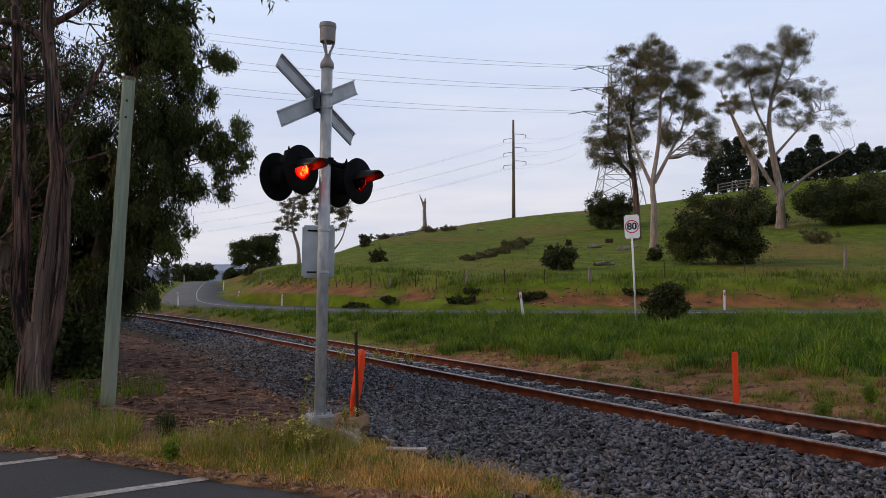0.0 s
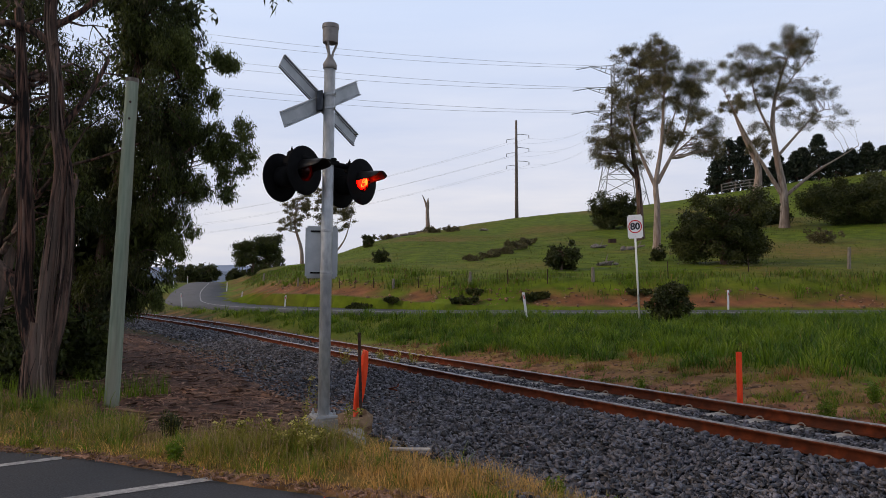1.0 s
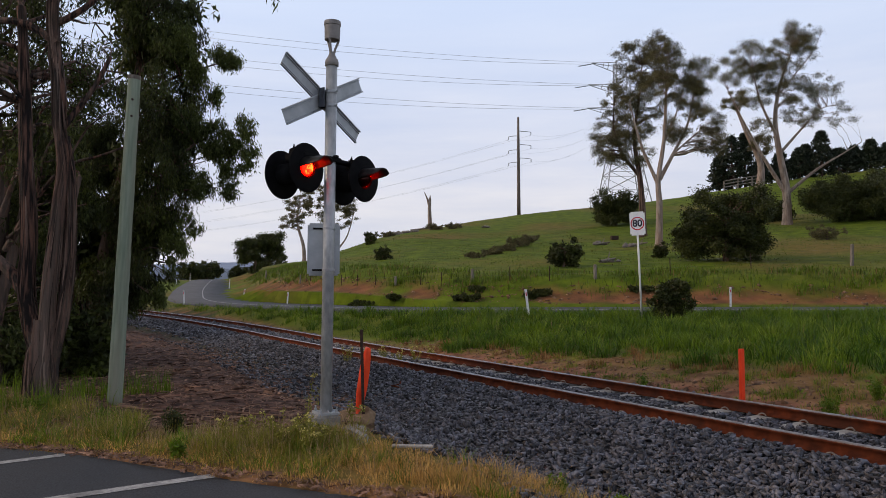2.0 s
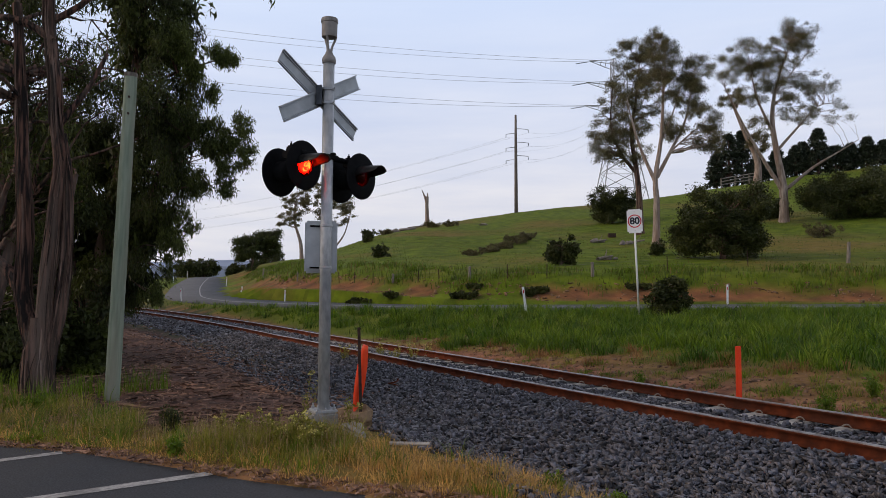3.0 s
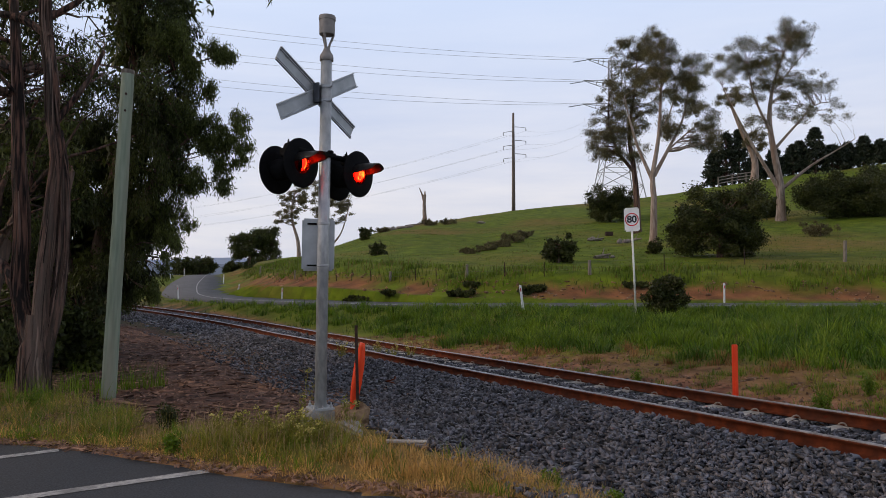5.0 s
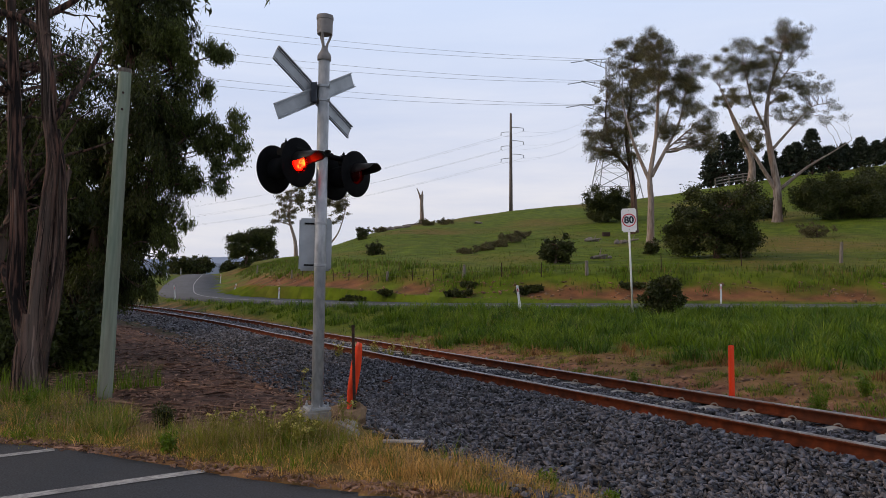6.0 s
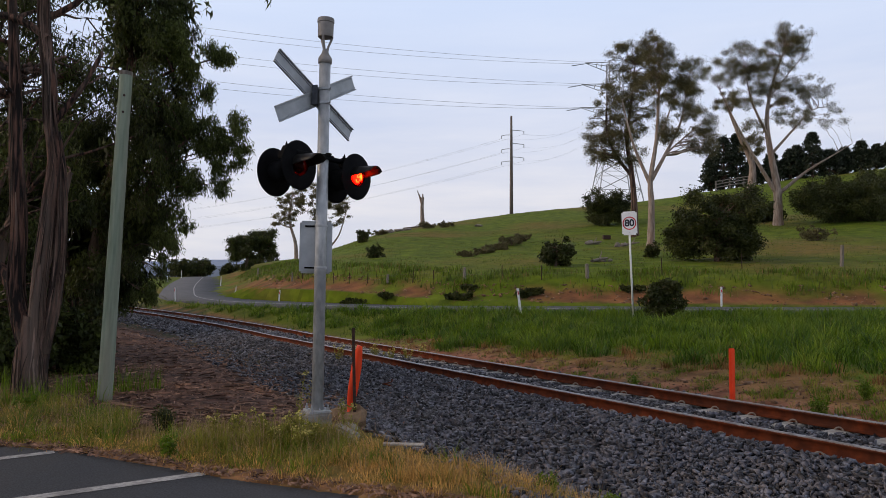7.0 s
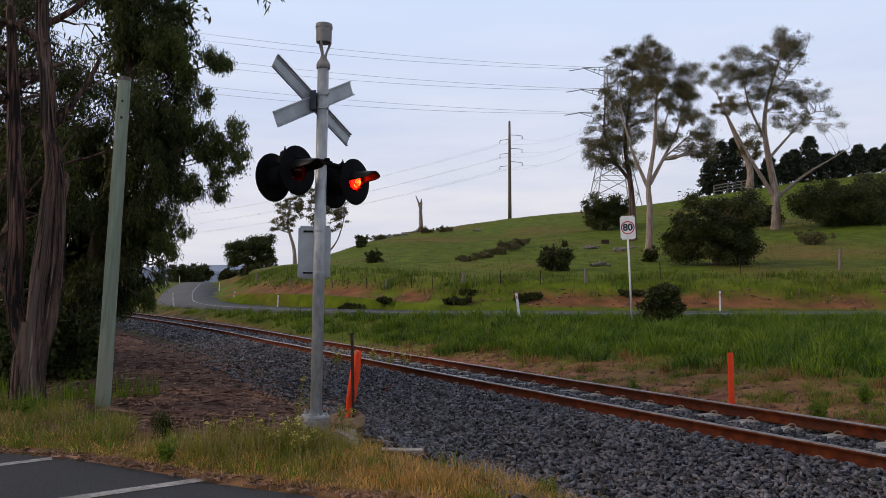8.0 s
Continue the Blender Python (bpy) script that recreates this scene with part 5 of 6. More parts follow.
def build_power_line():
    # wood pole on the ridge
    zp = float(land(*POLE))
    pole = thing("power_pole", pose(POLE[0], POLE[1], zp), "tall dark timber power pole with staggered insulators", "power pole")
    part("shaft", lathe([(0.36, -0.4), (0.33, 4), (0.27, 12), (0.2, 18.9), (0.001, 19.0)], 12), M_POLE, pole, smooth=True)
    tips = []
    for k, (zz, side) in enumerate(((16.2, 1), (15.3, -1), (13.6, 1), (12.6, -1), (11.0, 1), (10.2, -1))):
        ln = 2.4 if side > 0 else 1.9
        v, q = tube_arrays([(0, -0.2, zz), (side * ln * 0.5, -0.2, zz - 0.05), (side * ln, -0.2, zz - 0.2)], [0.07, 0.06, 0.05], 6)
        arm = mesh_from("insulator_arm", v, q, mat=M_LATTICE, parent=pole)
        part("insulator", lathe([(0.05, -0.6), (0.11, -0.5), (0.05, -0.4), (0.11, -0.3), (0.05, -0.2), (0.10, -0.1), (0.04, 0)], 8), M_CABLE, arm, m=pose(side * ln, -0.2, zz - 0.2))
        tips.append((POLE[0] + side * ln, POLE[1] - 0.2, zp + zz - 0.8))
    # lattice tower behind the ridge
    zt = 27.0
    tower = thing("lattice_tower", pose(TOWER[0], TOWER[1], zt - 6), "grey steel lattice transmission tower behind the trees", "power pylon")
    hgt, base, waist = 47.0, 7.0, 2.0

    def half(z):
        return base + (waist - base) * min(1.0, z / 28.0) if z < 28 else waist
    levels = [0, 6, 11.5, 16.5, 21, 25, 28, 31.5, 35, 38.5, 42, 45]
    corners = ((-1, -1), (1, -1), (1, 1), (-1, 1))
    for cx, cy in corners:
        tubes_part("leg", [[(cx * half(z), cy * half(z), z) for z in levels]], 0.17, M_LATTICE, tower)
    segs = []
    for z0, z1 in zip(levels[:-1], levels[1:]):
        for (ax, ay), (bx, by) in zip(corners, corners[1:] + corners[:1]):
            h0, h1 = half(z0), half(z1)
            segs += [[(ax * h0, ay * h0, z0), (bx * h1, by * h1, z1)], [(bx * h0, by * h0, z0), (ax * h1, ay * h1, z1)], [(ax * h1, ay * h1, z1), (bx * h1, by * h1, z1)]]
    tagged(tubes_part("bracing", segs, 0.085, M_LATTICE, tower), kind="stuff")
    ends = []
    for z, ln in ((44.5, 9), (38.0, 10), (31.0, 10.5)):
        for sx in (-1, 1):
            segs = [[(sx * waist, -waist, z), (sx * ln, 0, z + 0.3)], [(sx * waist, waist, z), (sx * ln, 0, z + 0.3)], [(sx * waist, 0, z - 2.5), (sx * ln, 0, z + 0.3)], [(sx * waist * 2, -1, z), (sx * waist * 2, 1, z - 1.5)], [(sx * ln * 0.6, -0.7, z), (sx * ln * 0.6, 0.7, z - 0.8)]]
            tubes_part("cross_arm", segs, 0.11, M_LATTICE, tower)
            ends.append((TOWER[0] + sx * ln, TOWER[1], zt - 6 + z))
    for ex, ey, ez in ends:
        if ex < TOWER[0]:
            part("insulator_string", lathe([(0.05, 0)] + [(0.16 if i % 2 else 0.06, 0.25 * i) for i in range(1, 16)] + [(0.04, 4.0)], 7), M_BRACKET, tower, m=Matrix.Translation((ex - TOWER[0], 0, ez - zt + 6)) @ Matrix.Rotation(radians(-99), 4, "Y"))
    # conductors
    def cable(a, b, sag, r):
        t = np.linspace(0, 1, 40)[:, None]
        p = np.array(a) * (1 - t) + np.array(b) * t
        p[:, 2] -= sag * 4 * (t[:, 0] * (1 - t[:, 0]))
        v, q = tube_arrays(p, np.full(40, r), 4)
        tagged(mesh_from("power_cable", v, q, mat=M_CABLE), "thin sagging grey overhead power cable", "power cable", "overhead power cables")
    for k, e in enumerate(ends):
        far = (-150.0 - 6 * (k % 2), 175.0, e[2] + 12 - 0.8 * (k // 2) + 2.2 * (k % 2))
        cable(e, far, 5.0, 0.04)
    for p in tips:
        cable(p, (p[0] - 170, p[1] + 120, p[2] - 6), 6, 0.014)
        cable(p, (TOWER[0] - 2, TOWER[1] + 2, p[2] + 24), 3, 0.012)


build_power_line()


def rock(x, y, s, mat, label, seed, name="rock", dz=0.0, sq=0.65):
    rng = np.random.default_rng(seed)
    bm = bmesh.new()
    bmesh.ops.create_icosphere(bm, subdivisions=2, radius=1)
    for v in bm.verts:
        p = v.co
        k = 1 + 0.25 * math.sin(3.1 * p.x + seed) * math.cos(2.7 * p.y - seed) + 0.15 * rng.normal()
        v.co = Vector((p.x * s[0] * k, p.y * s[1] * k, p.z * s[2] * k))
    ob = part(name, bm, mat, None)
    ob.location = (x, y, float(land(x, y)) + s[2] * 0.35 + dz)
    return tagged(ob, label, name.replace("_", " "))


def build_hill_clutter():
    # dead forked stump on the ridge
    x, y = -2.9, 111.0
    z = float(land(x, y))
    st = thing("dead_tree_stump", pose(x, y, z), "bare grey-brown dead tree trunk with a split top", "dead tree")
    rng = np.random.default_rng(3)
    v, q = merge_arrays([tube_arrays([(0.1, 0, -0.3), (0, 0, 1.5), (-0.05, 0, 3.2), (0.05, 0, 4.6)], [0.42, 0.34, 0.28, 0.22], 9, 0.2, rng), tube_arrays([(-0.02, 0, 3.4), (-0.35, 0, 4.6), (-0.8, 0, 5.7)], [0.2, 0.15, 0.05], 7, 0.2, rng), tube_arrays([(0.05, 0, 4.4), (0.1, 0, 5.2)], [0.2, 0.06], 7, 0.2, rng)])
    mesh_from("trunk", v, q, mat=M_BARK_PALE, parent=st, smooth=True)
    sd = 100
    for x, y, s in ((14.6, 69.5, (0.8, 0.5, 0.45)), (15.3, 69.8, (0.6, 0.4, 0.35)), (16.2, 62.8, (0.5, 0.4, 0.4)), (15.6, 62.5, (0.4, 0.3, 0.5)), (10.6, 48.7, (0.45, 0.3, 0.25)), (11.2, 48.9, (0.35, 0.3, 0.3)), (11.7, 49.0, (0.3, 0.25, 0.2)), (-7.6, 108, (1.0, 0.6, 0.6)), (-6.3, 109, (1.2, 0.7, 0.5)), (-5.0, 107, (0.9, 0.6, 0.4)), (-8.9, 106, (0.8, 0.5, 0.5)), (5.5, 103.0, (0.8, 0.6, 0.4))):
        sd += 1
        rock(x, y, tuple(0.62 * c for c in s), M_ROCK, "weathered grey field rock on the pasture", sd)
    for x, y, ln, a in ((10.9, 48.4, 1.2, 20), (15.0, 69.2, 1.6, 10), (17.0, 63.0, 1.4, -15), (-4.2, 110, 3.4, 8), (22.5, 66.0, 2.0, 25)):
        log = thing("fallen_log", pose(x, y, float(land(x, y)) + 0.15, 0, -6, a), "grey fallen dead branch lying on the grass", "log")
        v, q = merge_arrays([tube_arrays([(-ln / 2, 0, 0), (0, 0.08, 0.06), (ln / 2, -0.05, 0.1)], [0.13, 0.11, 0.06], 7, 0.2, rng), tube_arrays([(0, 0.05, 0.05), (ln * 0.2, 0.2, 0.35), (ln * 0.3, 0.25, 0.6)], [0.06, 0.04, 0.015], 5)])
        mesh_from("wood", v, q, mat=M_OLDWOOD, parent=log, smooth=True)
    trough = thing("stock_trough", pose(17.9, 76.3, float(land(17.9, 76.3)), 0, 0, 8) @ Matrix.Scale(0.6, 4), "dark rectangular stock trough on the hillside", "trough")
    part("body", join_bm(box(1.3, 0.6, 0.12, (0, 0, 0.12)), box(1.3, 0.07, 0.7, (0, -0.3, 0.35)), box(1.3, 0.07, 0.7, (0, 0.3, 0.35)), box(0.07, 0.6, 0.7, (-0.62, 0, 0.35)), box(0.07, 0.6, 0.7, (0.62, 0, 0.35))), M_STEEL_DARK, trough)
    # yard rails on the skyline
    pts = [(55.2, 141.5), (58.6, 143), (62.0, 144.3), (65.0, 145.5)]
    for k, (x, y) in enumerate(pts):
        z = float(land(x, y))
        fp = thing("yard_fence_post", pose(x, y, z), "pale timber stockyard post on the ridge", "fence post", "stockyard fence")
        part("shaft", box(0.22, 0.22, 2.2, (0, 0, 0.9)), M_OLDWOOD, fp)
        if k:
            x0, y0 = pts[k - 1]
            z0 = float(land(x0, y0))
            for hh in (0.7, 1.3, 1.9):
                r = thing("yard_rail", Matrix(), "pale timber stockyard rail", "fence rail", "stockyard fence")
                tubes_part("rail_timber", [[(x0, y0 - 0.15, z0 + hh), (x, y - 0.15, z + hh)]], 0.11, M_ROCK, r)
    # scrub streaks on the slope
    sd = 70
    for x, y, w, h in ((2.3, 58.5, 1.0, 0.5), (3.6, 61, 1.2, 0.7), (5.2, 65, 1.3, 0.8), (6.9, 69, 1.3, 0.9), (8.4, 73, 1.2, 0.9), (0.8, 105, 2.0, 1.1), (-2.0, 103, 1.6, 1.2), (-9.0, 104, 1.8, 1.0), (32.6, 61.2, 1.7, 1.3), (-3.1, 40.9, 0.5, 0.3), (1.7, 40.2, 0.6, 0.35), (0.9, 38.9, 0.8, 0.6), (4.4, 38.4, 0.5, 0.6), (5.0, 38.7, 0.7, 0.5), (10.5, 38.3, 0.9, 0.35), (-5.2, 42.1, 0.9, 0.5)):
        sd += 1
        bush("scrub_bush", x, y, w, w * 0.7, h * (0.75 if y < 44 else 1.0), 2600, L_BUSH if y < 44 else L_GUM, "low brownish scrub on the grassy slope", sd, (0.13, 0.04), 7)
    # dark pines along the skyline
    sd = 200
    for x, y, top, w in ((60.2, 150, 31.6, 4.2), (63.4, 151, 32.4, 3.6), (58.0, 151, 28.0, 2.6), (67.5, 153, 27.0, 3.2), (71.5, 152, 28.5, 3.4), (75.0, 151, 29.0, 3.2), (79.2, 150, 32.6, 3.2), (77.0, 152, 30.0, 3.2), (82.8, 150, 29.0, 3.6),
                         (86.5, 151, 29.5, 3.4), (89.6, 150, 30.6, 2.6), (92.2, 149, 29.8, 2.6), (95.0, 148, 30.8, 3.0), (98.5, 147, 30.0, 3.4), (102.5, 146, 31.0, 3.6)):
        sd += 1
        rng = np.random.default_rng(sd)
        base = place(x, y)
        h = max(4.0, top - base[2])
        n = 150
        t = rng.random(n) ** 0.9
        a = rng.random(n) * 6.28
        rr = w * (1 - t) ** 0.6 * (0.3 + 0.7 * rng.random(n)) + 0.15
        cl = np.column_stack([rr * np.cos(a), rr * np.sin(a) * 0.8, 0.3 + t * (h - 0.6)])
        grow_tree("pine_tree", base, [([(0, 0, -0.3), (0, 0, h * 0.5), (0, 0, h)], 0.3, 0.05)], cl, np.full(n, 0.62), 4200, (0.55, 0.14), sd, M_BARK, L_PINE, "black-green pine tree on the skyline", "tree", "skyline pines", twigs=0, droop=-0.4)
    # distant wooded ranges
    xs = np.linspace(-2600, 600, 260)
    for k, (dist, hh, amp, seed) in enumerate(((3300, 78, 14, 5), (2600, 40, 10, 9))):
        zz = hh + lumps(xs, xs * 0, 900, seed) * amp + lumps(xs, xs * 0, 160, seed + 1) * amp * 0.2
        prof = [(dist - 500, -40), (dist - 200, 0.55), (dist, 1.0), (dist + 400, -40)]
        rows = [np.column_stack([xs, np.full_like(xs, d), zz * f if f > 0 else np.full_like(xs, f)]) for d, f in prof]
        kk = len(xs)
        i = np.arange(kk - 1)
        q = np.concatenate([np.stack([o * kk + i, o * kk + i + 1, (o + 1) * kk + i + 1, (o + 1) * kk + i], 1) for o in range(3)])
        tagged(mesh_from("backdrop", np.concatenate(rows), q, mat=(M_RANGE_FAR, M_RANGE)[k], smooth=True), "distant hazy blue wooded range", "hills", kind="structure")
    sd = 300
    for x, y, w, h in ((-46, 135, 3, 4.5), (-52, 150, 4, 5), (-44, 150, 3, 3.5), (-58, 165, 5, 5), (-44.5, 122, 2.4, 3.6), (-40, 160, 4, 4)):
        sd += 1
        bush("tree", x, y, w, w, h, 4000, L_BUSH, "small dark roadside tree beyond the crest", sd, (0.4, 0.14), 7)


# aerial haze is put into these base colours; the air itself is clear
M_RANGE = material("haze_tinted_green_forest", (0.10, 0.14, 0.20), (0.14, 0.18, 0.25), 0.01, 1.0, bump=0)
M_RANGE_FAR = material("haze_tinted_far_forest", (0.20, 0.26, 0.38), (0.24, 0.30, 0.42), 0.01, 1.0, bump=0)
build_hill_clutter()


# ---- small things round the signal ----
def build_near_clutter():
    rock(-1.05, 7.75, (0.12, 0.10, 0.07), M_CONCRETE, "broken pale concrete lump beside the mast", 401, "concrete_lump", 0.02)
    b = part("concrete_block", box(0.30, 0.12, 0.13), M_CONCRETE, None, bevel=0.025)
    b.matrix_world = pose(-0.96, 7.32, 0.035, 8, 16, -32)
    tagged(b, "tilted weathered concrete block in the grass", "concrete block")
    b = part("concrete_slab", box(0.42, 0.10, 0.016), M_SLEEPER, None, bevel=0.006)
    b.matrix_world = pose(-0.37, 7.2, -0.035, 0, 1, 1)
    tagged(b, "flat pale concrete slab on the stones", "concrete slab")
    for k, (x, y, s) in enumerate(((1.02, 5.70, 0.06), (1.14, 5.74, 0.055), (1.08, 5.62, 0.03))):
        rock(x, y, (s * 1.4, s, s * 0.6), M_WHITE, "crumpled pale plastic scrap at the road verge", 410 + k, "plastic_scrap", 0.01)
    rock(-1.12, 8.72, (0.20, 0.17, 0.17), M_EARTH, "sandy earth mound at the foot of a picket", 420, "earth_mound", -0.02)
    rng = np.random.default_rng(9)
    v, q = tube_arrays([(0.3 * math.cos(a) * 0.3, 0.1 * math.sin(a * 1.0), 0.02 * a) for a in np.linspace(0, 7, 22)], np.full(22, 0.012), 5)
    coil = mesh_from("rusty_wire_coil", v, q, mat=M_RUST)
    coil.matrix_world = Matrix.Translation((-0.98, 13.3, float(land(-0.98, 13.3)) + 0.03))
    tagged(coil, "small rusty wire coil beside the rail", "wire coil")


M_EARTH = material("sandy_clay", (0.16, 0.10, 0.055), (0.30, 0.20, 0.12), 9, 0.95, 0, 0.7)
build_near_clutter()


# ---- loose stones, litter and grasses ----
def stones_arrays(pos, size, rng):
    n = len(pos)
    base = np.array([(-1, -1, -1), (1, -1, -1), (1, 1, -1), (-1, 1, -1), (-1, -1, 1), (1, -1, 1), (1, 1, 1), (-1, 1, 1)], float) * 0.5
    v = base[None] * (0.4 + 1.2 * rng.random((n, 8, 3)))
    v *= (size * (0.7 + 0.6 * rng.random((n, 3))) * np.array([1.4, 1.0, 0.5]))[:, None, :]
    ax = rng.normal(size=(n, 3)) * np.array([1, 1, 2.4])
    ax /= np.linalg.norm(ax, axis=1)[:, None]
    an = rng.random(n) * 6.28
    c, s = np.cos(an)[:, None, None], np.sin(an)[:, None, None]
    k = ax[:, None, :]
    v = v * c + np.cross(np.broadcast_to(k, v.shape), v) * s + k * (v * k).sum(-1, keepdims=True) * (1 - c)
    v += pos[:, None, :]
    f = np.array([(0, 3, 2, 1), (4, 5, 6, 7), (0, 1, 5, 4), (1, 2, 6, 5), (2, 3, 7, 6), (3, 0, 4, 7)])
    q = (np.arange(n) * 8)[:, None, None] + f[None]
    return v.reshape(-1, 3), q.reshape(-1, 4)


def ballast_mask(x, y):
    n = track_n(x, y)
    j = lumps(x, y, 2.3, 8) * 0.45
    w = smoothstep(n + j * 0.6, -4.7, -3.9) * (1 - smoothstep(n, 1.25, 1.7))
    leaf_part = smoothstep(-n + j, 2.4, 3.6) * smoothstep(-x + j * 0.5, 0.6, 1.7)
    an = np.abs(np.abs(n) - GAUGE / 2)
    s = track_slope(y)
    along = y + n * s / np.sqrt(1 + s * s)
    sy = np.array(SLEEPER_Y)
    k = np.clip(np.searchsorted(sy, along), 1, len(sy) - 1)
    gap = np.minimum(np.abs(along - sy[k]), np.abs(along - sy[k - 1]))
    bare = (gap < 0.125) & ((np.abs(n) < GAUGE / 2) | (an < 0.17))
    return w * (1 - 0.8 * leaf_part) * (an > 0.085) * np.where(bare, 0.06 + 0.5 * (np.abs(n) < 0.25), 1.0)


def build_ballast():
    rng = np.random.default_rng(77)
    bed = thing("ballast_bed", Matrix(), "dark grey crushed stone ballast along the track", "ballast", kind="structure")
    x, y = rng.uniform(-12, 6.5, 330000), rng.uniform(4.6, 27, 330000)
    keep = rng.random(len(x)) < ballast_mask(x, y) * np.clip(1.45 - y / 15, 0.14, 1)
    x, y = x[keep], y[keep]
    z = land(x, y)
    pos = np.column_stack([x, y, z + 0.004 + rng.random(len(x)) ** 1.5 * 0.045])
    fx, fy = rng.uniform(-22, 2, 44000), rng.uniform(24, 46, 44000)
    fn = np.abs(track_n(fx, fy))
    k = rng.random(44000) < 0.8 * ballast_mask(fx, fy) * (1 - smoothstep(fn, 1.5, 3.2))
    fv, fq = stones_arrays(np.column_stack([fx[k], fy[k], np.where(fn[k] < 1.35, np.maximum(land(fx[k], fy[k]), track_z(fy[k]) - 0.17), land(fx[k], fy[k])) + 0.01]), 0.085, rng)
    tagged(mesh_from("far_ballast_stones", fv, fq, mat=M_STONE, parent=bed), "dark crushed stone", kind="stuff")
    near = (y < 5.9) & (x > 1.4) & (x < 3.4)
    idx = np.flatnonzero(near)[:300]
    rest = np.ones(len(x), bool)
    rest[idx] = False
    v, q = stones_arrays(pos[rest], 0.030 + 0.030 * rng.random((int(rest.sum()), 1)) ** 2, rng)
    tagged(mesh_from("ballast_stones", v, q, mat=M_STONE, parent=bed), "dark crushed stone", kind="stuff")
    shapes = []
    for k in range(8):
        v, q = stones_arrays(np.zeros((1, 3)), 0.05, rng)
        ob = mesh_from("stone", v, q, mat=M_STONE1, parent=bed)
        shapes.append(ob)
    for k, i in enumerate(idx):
        ob = shapes[k] if k < 8 else shapes[k % 8].copy()
        if k >= 8:
            scene.collection.objects.link(ob)
        ob.matrix_local = Matrix.Translation(pos[i]) @ Euler(rng.random(3) * 6).to_matrix().to_4x4()


def build_clods():
    rng = np.random.default_rng(80)
    x, y = rng.uniform(-8, 9, 60000), rng.uniform(7, 26, 60000)
    n = track_n(x, y)
    m = smoothstep(n, 1.4, 1.7) * (1 - smoothstep(n, 3.2, 5.0)) * (0.15 + 0.85 * smoothstep(lumps(x, y, 0.8, 41), 0.0, 0.5))
    keep = rng.random(len(x)) < m * 0.4
    x, y = x[keep], y[keep]
    v, q = stones_arrays(np.column_stack([x, y, land(x, y)]), 0.03 + 0.05 * rng.random((len(x), 1)) ** 3, rng)
    x2, y2 = rng.uniform(-14, 45, 60000), rng.uniform(31, 60, 60000)
    r2, side2, _ = road_rel(x2, y2)
    v2 = r2 - ROAD_HALF
    k2 = (side2 > 0) & (v2 > 0.6) & (v2 < 3.2) & (rng.random(60000) < 0.35 * smoothstep(lumps(x2, y2, 3.0, 43) + 0.3, 0, 0.6))
    x2, y2 = x2[k2], y2[k2]
    va, qa = stones_arrays(np.column_stack([x2, y2, land(x2, y2)]), 0.05 + 0.13 * rng.random((len(x2), 1)) ** 3, rng)
    v, q = merge_arrays([(v, q), (va, qa)])
    tagged(mesh_from("earth_clods", v, q, mat=M_CLOD), "crumbled reddish clods and pebbles on the bare bank", "soil", kind="stuff")


M_CLOD = material("reddish_clod", (0.10, 0.056, 0.034), (0.27, 0.16, 0.095), 9, 0.95, 0, 0.5, island=0.4)
build_clods()


def strips_arrays(pos, length, width, rng, lift=0.02):
    """Flat curls of bark and twigs lying about."""
    n = len(pos)
    a = rng.random(n) * 6.28
    d = np.column_stack([np.cos(a), np.sin(a), rng.normal(size=n) * 0.12])
    w = np.column_stack([-np.sin(a), np.cos(a), rng.normal(size=n) * 0.5])
    ln = (length * (0.3 + rng.random(n) ** 2 * 1.6))[:, None]
    wd = (width * (0.4 + rng.random(n)))[:, None]
    p = pos + np.array([0, 0, lift])
    up = np.array([0, 0, 1.0])
    rows = []
    for t, h in ((-0.5, 0), (0, 0.012), (0.5, 0.0)):
        rows += [p + d * ln * t + w * wd / 2 + up * h, p + d * ln * t - w * wd / 2 + up * h]
    v = np.stack(rows, 1)
    f = np.array([(0, 1, 3, 2), (2, 3, 5, 4)])
    return v.reshape(-1, 3), ((np.arange(n) * 6)[:, None, None] + f[None]).reshape(-1, 4)


